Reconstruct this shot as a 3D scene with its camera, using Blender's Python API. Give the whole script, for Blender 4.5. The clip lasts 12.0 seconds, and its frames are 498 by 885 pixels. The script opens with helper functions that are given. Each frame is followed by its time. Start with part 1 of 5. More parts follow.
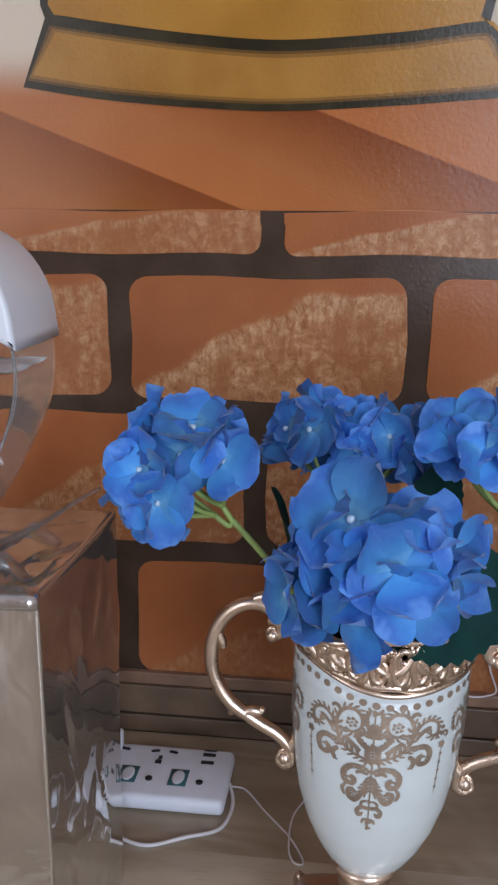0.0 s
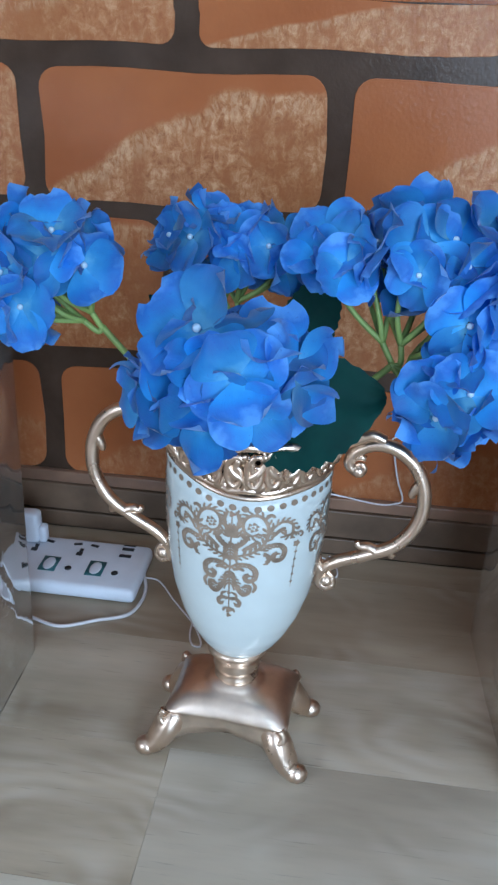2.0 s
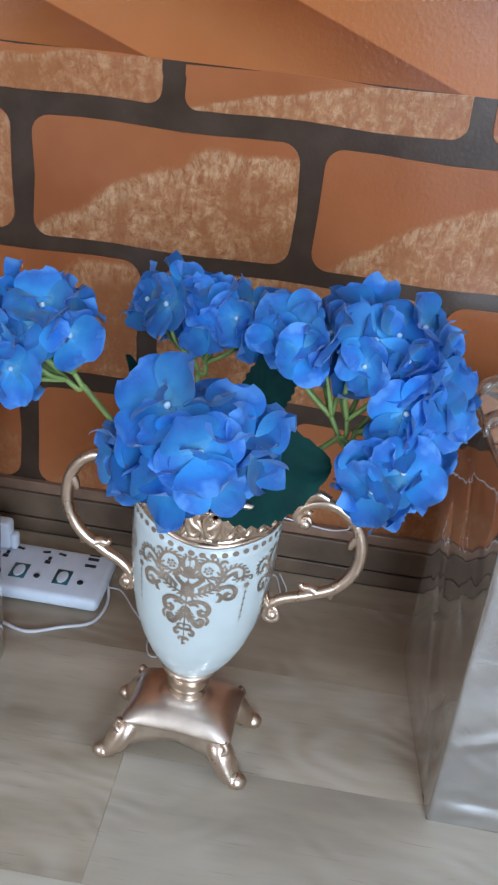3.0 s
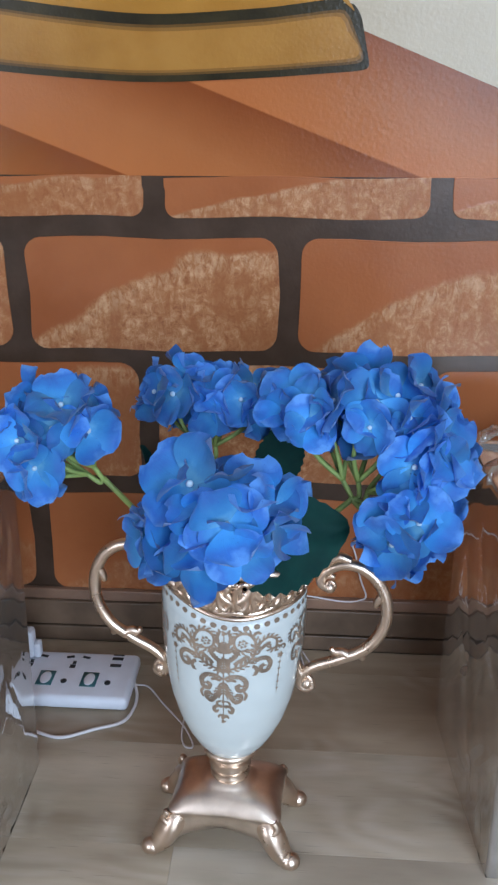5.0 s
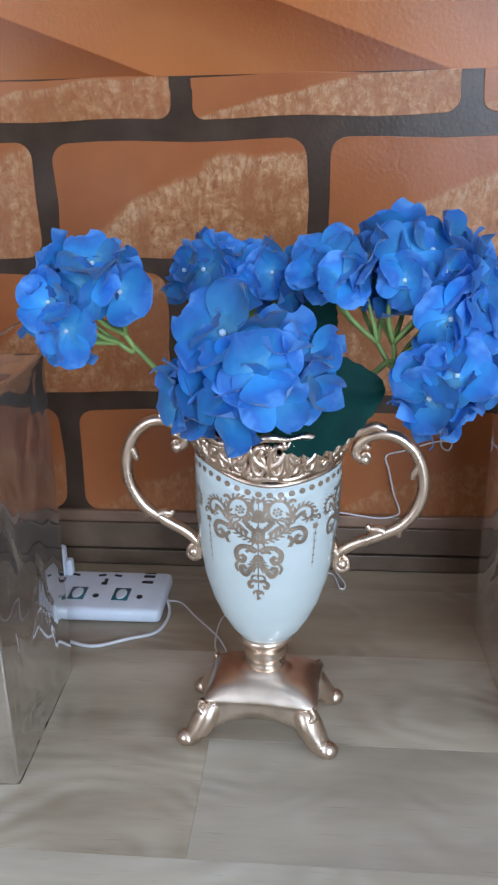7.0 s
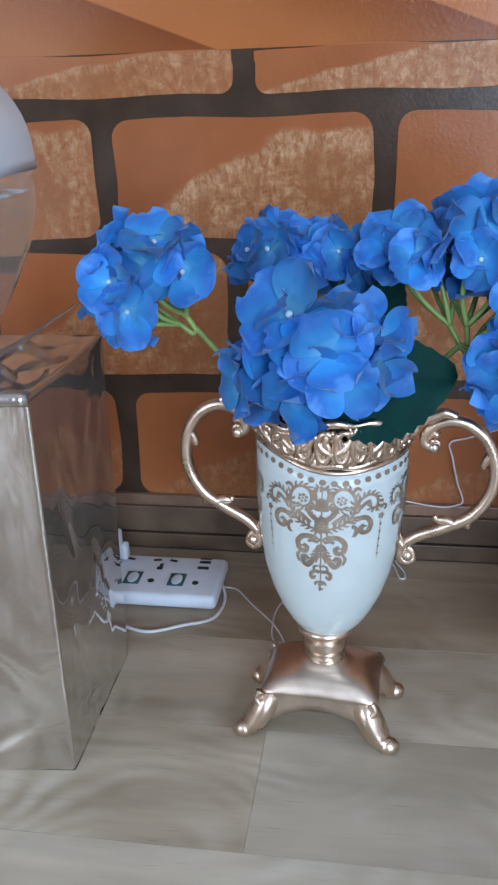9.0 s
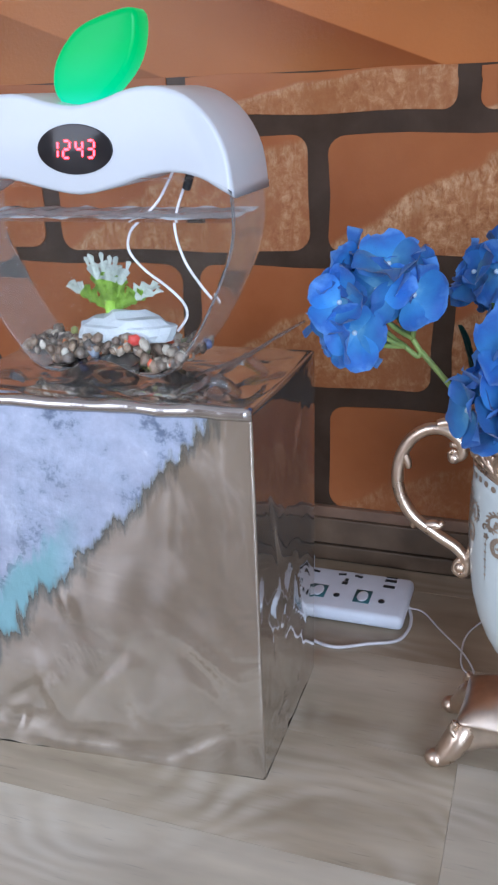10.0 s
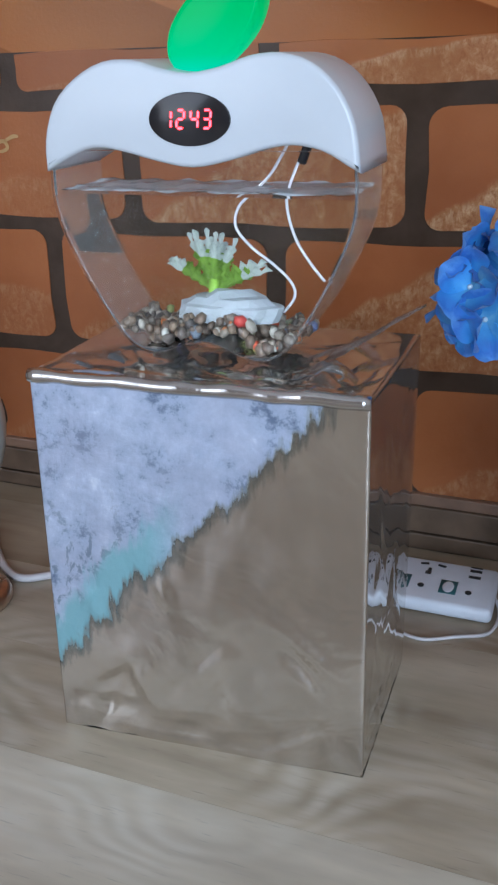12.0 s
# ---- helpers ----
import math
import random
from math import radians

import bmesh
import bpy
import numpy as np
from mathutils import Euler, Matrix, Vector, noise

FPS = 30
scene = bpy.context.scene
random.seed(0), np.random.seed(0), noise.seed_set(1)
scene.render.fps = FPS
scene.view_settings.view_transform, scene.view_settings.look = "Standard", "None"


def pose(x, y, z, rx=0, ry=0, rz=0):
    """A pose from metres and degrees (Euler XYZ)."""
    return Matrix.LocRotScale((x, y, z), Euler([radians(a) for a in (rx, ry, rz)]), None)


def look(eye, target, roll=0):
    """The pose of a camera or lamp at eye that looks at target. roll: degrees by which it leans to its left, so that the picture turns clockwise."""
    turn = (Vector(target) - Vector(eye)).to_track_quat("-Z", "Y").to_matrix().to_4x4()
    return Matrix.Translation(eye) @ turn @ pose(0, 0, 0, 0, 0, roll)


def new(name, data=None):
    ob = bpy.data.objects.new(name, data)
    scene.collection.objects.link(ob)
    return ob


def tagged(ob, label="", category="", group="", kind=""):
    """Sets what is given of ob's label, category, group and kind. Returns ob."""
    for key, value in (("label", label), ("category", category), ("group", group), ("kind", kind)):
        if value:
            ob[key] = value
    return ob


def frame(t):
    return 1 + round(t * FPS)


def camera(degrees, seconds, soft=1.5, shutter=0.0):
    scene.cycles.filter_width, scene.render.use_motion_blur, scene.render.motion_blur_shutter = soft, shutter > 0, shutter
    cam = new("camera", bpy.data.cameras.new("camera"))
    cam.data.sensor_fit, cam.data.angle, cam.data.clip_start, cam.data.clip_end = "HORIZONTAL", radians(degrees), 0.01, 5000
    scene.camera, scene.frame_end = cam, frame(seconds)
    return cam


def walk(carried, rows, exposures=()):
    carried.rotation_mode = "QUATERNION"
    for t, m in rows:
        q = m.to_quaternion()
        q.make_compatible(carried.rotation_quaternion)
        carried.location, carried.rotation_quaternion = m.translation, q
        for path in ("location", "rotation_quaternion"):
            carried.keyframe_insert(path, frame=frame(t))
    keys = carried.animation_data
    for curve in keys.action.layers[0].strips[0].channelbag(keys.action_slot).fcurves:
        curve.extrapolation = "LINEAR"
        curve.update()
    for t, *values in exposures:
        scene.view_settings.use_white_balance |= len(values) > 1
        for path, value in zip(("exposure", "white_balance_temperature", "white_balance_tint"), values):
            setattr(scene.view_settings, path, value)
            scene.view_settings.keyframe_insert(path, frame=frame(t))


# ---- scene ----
cam = camera(32.1, 12.0, soft=2.4)
PATH = [
    (0, (0.059, -0.023, 0.515), (-0.176, 1.899, 0.013), 0.4),
    (0.5, (0.089, -0.022, 0.503), (-0.141, 1.868, -0.109), 0.7),
    (1, (0.113, -0.019, 0.505), (-0.109, 1.855, -0.159), 0.9),
    (1.5, (0.14, -0.02, 0.506), (-0.088, 1.822, -0.239), 0.8),
    (2, (0.146, -0.019, 0.517), (-0.079, 1.75, -0.389), 2.0),
    (2.5, (0.14, -0.028, 0.57), (-0.033, 1.703, -0.418), 4.9),
    (3, (0.15, -0.052, 0.599), (0.01, 1.698, -0.359), 6.4),
    (3.2, (0.148, -0.06, 0.605), (0.008, 1.692, -0.349), 6.5),
    (4.8, (0.134, -0.081, 0.599), (0.007, 1.743, -0.212), 0.9),
    (5, (0.133, -0.088, 0.593), (0.006, 1.763, -0.153), 0.1),
    (5.5, (0.13, -0.1, 0.564), (-0.052, 1.778, -0.1), -1.3),
    (6, (0.124, -0.112, 0.523), (-0.093, 1.753, -0.166), -1.7),
    (6.5, (0.128, -0.118, 0.51), (-0.066, 1.737, -0.212), -1.5),
    (6.7, (0.13, -0.12, 0.502), (-0.059, 1.734, -0.224), -1.3),
    (8.3, (0.121, -0.101, 0.487), (-0.055, 1.743, -0.267), -1.5),
    (8.5, (0.122, -0.101, 0.486), (-0.074, 1.737, -0.277), -1.6),
    (9, (0.117, -0.1, 0.49), (-0.181, 1.725, -0.272), -1.9),
    (9.5, (0.091, -0.104, 0.497), (-0.381, 1.691, -0.248), -2.2),
    (10, (0.069, -0.105, 0.503), (-0.56, 1.641, -0.243), -2.3),
    (10.5, (0.056, -0.112, 0.506), (-0.665, 1.597, -0.241), -2.2),
    (11, (0.051, -0.11, 0.505), (-0.705, 1.582, -0.245), -2.1),
    (11.5, (0.038, -0.1, 0.501), (-0.711, 1.589, -0.266), -1.7),
    (12, (0.002, -0.098, 0.506), (-0.673, 1.603, -0.3), -1.8),
]
EXPOSURES = [(0.0, -0.29, 6450, 20), (0.5, -0.21, 5650, 3), (1.0, -0.12, 5650, 7), (2.0, 0.04, 5450, 7), (3.0, 0.07, 5800, 10), (5.0, 0.0, 5950, 13), (5.5, -0.02, 5950, 13), (6.0, 0.0, 5700, 11), (8.5, 0.03, 5850, 10), (9.5, -0.06, 5600, 13), (10.0, -0.03, 5900, 17), (10.5, -0.14, 5850, 13), (12.0, -0.3, 5800, 11)]
walk(cam, [(t, look(eye, target, roll)) for t, eye, target, roll in PATH], EXPOSURES)

# ---- world, light, exposure ----
world = bpy.data.worlds.new("sky")
scene.world = world
world.use_nodes = True
wn = world.node_tree.nodes
sky = wn.new("ShaderNodeTexSky")
sky.sky_type, sky.sun_disc = "NISHITA", False
sky.sun_elevation, sky.sun_rotation = radians(48), radians(150)
world.node_tree.links.new(sky.outputs["Color"], wn["Background"].inputs["Color"])
wn["Background"].inputs["Strength"].default_value = 0.12


def area_lamp(name, m, w, h, watts, colour):
    data = bpy.data.lights.new(name, "AREA")
    data.shape, data.size, data.size_y, data.energy, data.color = "RECTANGLE", w, h, watts, colour
    ob = new(name, data)
    ob.matrix_world = m
    return ob


# daylight through the two openings behind the camera
area_lamp("door_daylight", look((-2.1, -2.72, 1.15), (-1.3, 0.7, 0.5)), 1.7, 2.1, 38, (0.93, 0.94, 0.97))
area_lamp("window_daylight", look((1.25, -2.72, 1.15), (0.7, 0.7, 0.5)), 1.5, 2.1, 98, (0.76, 0.89, 1.0))


# ---- materials ----
def nodes_of(name):
    m = bpy.data.materials.new(name)
    m.use_nodes = True
    nt = m.node_tree
    return m, nt, nt.nodes["Principled BSDF"]


def node(nt, kind, **values):
    n = nt.nodes.new(kind)
    for key, value in values.items():
        n.inputs[key.replace("_", " ")].default_value = value
    return n


def coords(nt, scale=(1, 1, 1), which="Object"):
    tc = nt.nodes.new("ShaderNodeTexCoord")
    mp = node(nt, "ShaderNodeMapping", Scale=scale)
    nt.links.new(tc.outputs[which], mp.inputs["Vector"])
    return mp.outputs["Vector"]


def ramp(nt, fac, stops):
    r = nt.nodes.new("ShaderNodeValToRGB")
    el = r.color_ramp.elements
    el[0].position, el[0].color = stops[0][0], (*stops[0][1], 1)
    el[1].position, el[1].color = stops[-1][0], (*stops[-1][1], 1)
    for p, c in stops[1:-1]:
        e = el.new(p)
        e.color = (*c, 1)
    nt.links.new(fac, r.inputs["Fac"])
    return r.outputs["Color"]


def noise_tex(nt, vec, scale, detail=4, rough=0.55, distort=0.0):
    n = node(nt, "ShaderNodeTexNoise", Scale=scale, Detail=detail, Roughness=rough, Distortion=distort)
    nt.links.new(vec, n.inputs["Vector"])
    return n.outputs["Fac"]


def math_node(nt, op, a, b=None, clamp=False):
    n = nt.nodes.new("ShaderNodeMath")
    n.operation, n.use_clamp = op, clamp
    for i, v in enumerate((a, b)):
        if v is None:
            continue
        if isinstance(v, (int, float)):
            n.inputs[i].default_value = v
        else:
            nt.links.new(v, n.inputs[i])
    return n.outputs[0]


def mix(nt, fac, a, b, blend="MIX"):
    n = nt.nodes.new("ShaderNodeMix")
    n.data_type, n.blend_type = "RGBA", blend
    for sock, v in ((n.inputs[0], fac), (n.inputs[6], a), (n.inputs[7], b)):
        if isinstance(v, (int, float)):
            sock.default_value = v
        elif isinstance(v, tuple):
            sock.default_value = (*v, 1)
        else:
            nt.links.new(v, sock)
    return n.outputs[2]


def bump(nt, bsdf, height, strength, distance=0.001, under=None):
    b = node(nt, "ShaderNodeBump", Strength=strength, Distance=distance)
    nt.links.new(height, b.inputs["Height"])
    if under is not None:
        nt.links.new(under, b.inputs["Normal"])
    nt.links.new(b.outputs["Normal"], bsdf.inputs["Normal"])
    return b.outputs["Normal"]


def smooth(nt, value, lo, hi):
    n = nt.nodes.new("ShaderNodeMapRange")
    n.interpolation_type = "SMOOTHSTEP"
    n.inputs["From Min"].default_value, n.inputs["From Max"].default_value = lo, hi
    nt.links.new(value, n.inputs["Value"])
    return n.outputs["Result"]


def plain(name, base, rough=0.5, metal=0.0, vary=0.12, scale=40, bumps=0.1, spots=300):
    """A painted, moulded or cast surface with cloudy variation, fine grain and uneven gloss."""
    m, nt, b = nodes_of(name)
    v = coords(nt)
    n1, n2 = noise_tex(nt, v, scale), noise_tex(nt, v, spots, 2)
    dark = tuple(c * (1 - vary) for c in base)
    light = tuple(min(1, c * (1 + vary)) for c in base)
    nt.links.new(ramp(nt, n1, [(0.3, dark), (0.7, light)]), b.inputs["Base Color"])
    b.inputs["Metallic"].default_value = metal
    rr = nt.nodes.new("ShaderNodeMapRange")
    rr.inputs["To Min"].default_value, rr.inputs["To Max"].default_value = rough * 0.8, min(1, rough * 1.25)
    nt.links.new(n1, rr.inputs["Value"])
    nt.links.new(rr.outputs["Result"], b.inputs["Roughness"])
    if bumps:
        bump(nt, b, n2, bumps, 0.0006)
    return m


def mural_gloss(nt, b, under=None):
    """The lumpy orange-peel of the glossy wall paint."""
    v = coords(nt, which="Object")
    n = noise_tex(nt, v, 260, 3, 0.6)
    n2 = noise_tex(nt, v, 60, 2)
    bump(nt, b, math_node(nt, "ADD", n, math_node(nt, "MULTIPLY", n2, 0.5)), 0.4, 0.0006, under)
    b.inputs["Roughness"].default_value = 0.2
    b.inputs["Specular IOR Level"].default_value = 0.22


def mortar_paint():
    m, nt, b = nodes_of("mortar_paint")
    v = coords(nt)
    nt.links.new(ramp(nt, noise_tex(nt, v, 25), [(0.3, (0.045, 0.028, 0.019)), (0.7, (0.072, 0.046, 0.032))]), b.inputs["Base Color"])
    mural_gloss(nt, b)
    return m


def brick_paint():
    """Painted brick: smooth terracotta that breaks into rough sandstone across a slanting edge. The object's colour shifts that edge."""
    m, nt, b = nodes_of("brick_paint")
    tc = nt.nodes.new("ShaderNodeTexCoord")
    info = nt.nodes.new("ShaderNodeObjectInfo")
    sep = nt.nodes.new("ShaderNodeSeparateXYZ")
    nt.links.new(tc.outputs["Generated"], sep.inputs[0])
    scol = nt.nodes.new("ShaderNodeSeparateColor")
    nt.links.new(info.outputs["Color"], scol.inputs[0])
    v = tc.outputs["Object"]
    wob = math_node(nt, "MULTIPLY", math_node(nt, "SUBTRACT", noise_tex(nt, v, 16, 5), 0.5), 0.36)
    # height below a line that rises to the right
    line = math_node(nt, "ADD", math_node(nt, "MULTIPLY", sep.outputs["X"], scol.outputs[1]), scol.outputs[0])
    bulge = math_node(nt, "MULTIPLY", math_node(nt, "MULTIPLY", sep.outputs["X"], math_node(nt, "SUBTRACT", 1.0, sep.outputs["X"])), 0.85)
    d = math_node(nt, "ADD", math_node(nt, "SUBTRACT", math_node(nt, "ADD", line, bulge), sep.outputs["Z"]), wob)
    stone = smooth(nt, d, -0.02, 0.06)
    clay = ramp(nt, noise_tex(nt, v, 9, 4), [(0.3, (0.28, 0.088, 0.030)), (0.7, (0.37, 0.13, 0.048))])
    clay = mix(nt, math_node(nt, "MULTIPLY", info.outputs["Random"], 0.35), clay, (0.27, 0.09, 0.035))
    mp = node(nt, "ShaderNodeMapping", Rotation=(0, radians(28), 0), Scale=(1.0, 1.0, 0.42))
    nt.links.new(v, mp.inputs["Vector"])
    g1, g2 = noise_tex(nt, v, 120, 6, 0.75, 0.6), noise_tex(nt, mp.outputs["Vector"], 34, 4, 0.6, 1.1)
    strokes = noise_tex(nt, mp.outputs["Vector"], 150, 4, 0.7, 0.8)
    sand = ramp(nt, math_node(nt, "ADD", math_node(nt, "MULTIPLY", g1, 0.72), math_node(nt, "MULTIPLY", strokes, 0.28)), [(0.36, (0.23, 0.085, 0.032)), (0.5, (0.38, 0.175, 0.078)), (0.64, (0.56, 0.335, 0.18))])
    sand = mix(nt, math_node(nt, "MULTIPLY", smooth(nt, g2, 0.44, 0.62), 0.8), sand, (0.29, 0.112, 0.042))
    # a paler crust where the stone breaks through
    crust = math_node(nt, "MULTIPLY", smooth(nt, d, 0.0, 0.06), smooth(nt, d, 0.24, 0.08))
    sand = mix(nt, math_node(nt, "MULTIPLY", crust, math_node(nt, "MULTIPLY", smooth(nt, strokes, 0.42, 0.6), 0.45)), sand, (0.58, 0.38, 0.22))
    nt.links.new(mix(nt, math_node(nt, "MULTIPLY", stone, scol.outputs[2]), clay, sand), b.inputs["Base Color"])
    rel = node(nt, "ShaderNodeBump", Strength=0.35, Distance=0.001)
    nt.links.new(math_node(nt, "MULTIPLY", g1, stone), rel.inputs["Height"])
    mural_gloss(nt, b, rel.outputs["Normal"])
    return m


def field_paint():
    """The mural's plain orange field: soft painted folds along three slanting lines, paler towards one side."""
    m, nt, b = nodes_of("field_paint")
    tc = nt.nodes.new("ShaderNodeTexCoord")
    sep = nt.nodes.new("ShaderNodeSeparateXYZ")
    nt.links.new(tc.outputs["Object"], sep.inputs[0])
    v = tc.outputs["Object"]
    base = ramp(nt, noise_tex(nt, v, 6, 3), [(0.3, (0.30, 0.095, 0.028)), (0.7, (0.36, 0.125, 0.04))])
    # distance below the slanting lines, repeating every 0.277 m along x
    q = math_node(nt, "ADD", sep.outputs["X"], math_node(nt, "MULTIPLY", math_node(nt, "SUBTRACT", sep.outputs["Z"], 0.602), 2.62))
    q = math_node(nt, "ADD", q, 0.25 + 0.277 * 20)
    ph = math_node(nt, "DIVIDE", math_node(nt, "MODULO", q, 0.277), 0.277)
    fold = ramp(nt, ph, [(0.0, (1.18, 1.15, 1.1)), (0.45, (1.0, 1.0, 1.0)), (0.985, (0.6, 0.46, 0.36)), (1.0, (1.18, 1.15, 1.1))])
    col = mix(nt, 1.0, base, fold, "MULTIPLY")
    gold = math_node(nt, "MULTIPLY", smooth(nt, sep.outputs["X"], -0.1, -0.45), 0.35)
    col = mix(nt, gold, col, (0.40, 0.17, 0.05))
    pale = math_node(nt, "MULTIPLY", smooth(nt, sep.outputs["Z"], 0.612, 0.66), smooth(nt, sep.outputs["X"], -0.19, -0.22))
    pale = math_node(nt, "MULTIPLY", pale, smooth(nt, sep.outputs["X"], -0.45, -0.3))
    col = mix(nt, pale, col, (0.55, 0.46, 0.36))
    nt.links.new(col, b.inputs["Base Color"])
    mural_gloss(nt, b)
    return m


def mural_colour(name, lo, hi, scale=12):
    m, nt, b = nodes_of(name)
    nt.links.new(ramp(nt, noise_tex(nt, coords(nt), scale, 4), [(0.3, lo), (0.7, hi)]), b.inputs["Base Color"])
    mural_gloss(nt, b)
    return m


def plank_vinyl():
    """Grey-beige wood-print vinyl: long cathedral grain, fine pores, a satin gloss."""
    m, nt, b = nodes_of("plank_vinyl")
    tc = nt.nodes.new("ShaderNodeTexCoord")
    info = nt.nodes.new("ShaderNodeObjectInfo")
    off = nt.nodes.new("ShaderNodeCombineXYZ")
    nt.links.new(math_node(nt, "MULTIPLY", info.outputs["Random"], 17.0), off.inputs[0])
    nt.links.new(math_node(nt, "MULTIPLY", info.outputs["Random"], 5.0), off.inputs[1])
    add = nt.nodes.new("ShaderNodeVectorMath")
    nt.links.new(tc.outputs["Object"], add.inputs[0])
    nt.links.new(off.outputs[0], add.inputs[1])
    mp = node(nt, "ShaderNodeMapping", Scale=(1.0, 4.2, 1.0))
    nt.links.new(add.outputs[0], mp.inputs["Vector"])
    v = mp.outputs["Vector"]
    mp3 = node(nt, "ShaderNodeMapping", Scale=(4.2, 7.0, 1.0))
    nt.links.new(add.outputs[0], mp3.inputs["Vector"])
    hills = noise_tex(nt, mp3.outputs["Vector"], 1.0, 2.0, 0.3)
    contour = math_node(nt, "SINE", math_node(nt, "MULTIPLY", hills, 105.0))
    contour = math_node(nt, "MULTIPLY", math_node(nt, "ADD", contour, 1.0), 0.5)
    cloud = noise_tex(nt, v, 4.0, 4)
    mp2 = node(nt, "ShaderNodeMapping", Scale=(9.0, 160.0, 1.0))
    nt.links.new(add.outputs[0], mp2.inputs["Vector"])
    pores = noise_tex(nt, mp2.outputs["Vector"], 3.0, 3)
    c = ramp(nt, cloud, [(0.3, (0.255, 0.196, 0.128)), (0.7, (0.53, 0.44, 0.32))])
    patch = smooth(nt, noise_tex(nt, add.outputs[0], 7.0, 3), 0.36, 0.66)
    worn = smooth(nt, noise_tex(nt, mp2.outputs["Vector"], 0.8, 4), 0.3, 0.7)
    c = mix(nt, math_node(nt, "MULTIPLY", math_node(nt, "MULTIPLY", contour, 0.58), math_node(nt, "MULTIPLY", patch, math_node(nt, "ADD", math_node(nt, "MULTIPLY", worn, 0.7), 0.3))), c, (0.66, 0.59, 0.49))
    c = mix(nt, math_node(nt, "MULTIPLY", worn, 0.16), c, (0.26, 0.21, 0.16))
    c = mix(nt, math_node(nt, "MULTIPLY", smooth(nt, pores, 0.62, 0.74), 0.5), c, (0.17, 0.14, 0.11))
    c = mix(nt, math_node(nt, "MULTIPLY", info.outputs["Random"], 0.3), c, (0.43, 0.39, 0.33))
    # the object's colour brings in the light painted row by row
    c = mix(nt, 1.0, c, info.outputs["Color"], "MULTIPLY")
    nt.links.new(c, b.inputs["Base Color"])
    nt.links.new(smooth(nt, cloud, -1.0, 2.6), b.inputs["Roughness"])
    bump(nt, b, pores, 0.08, 0.0005)
    return m


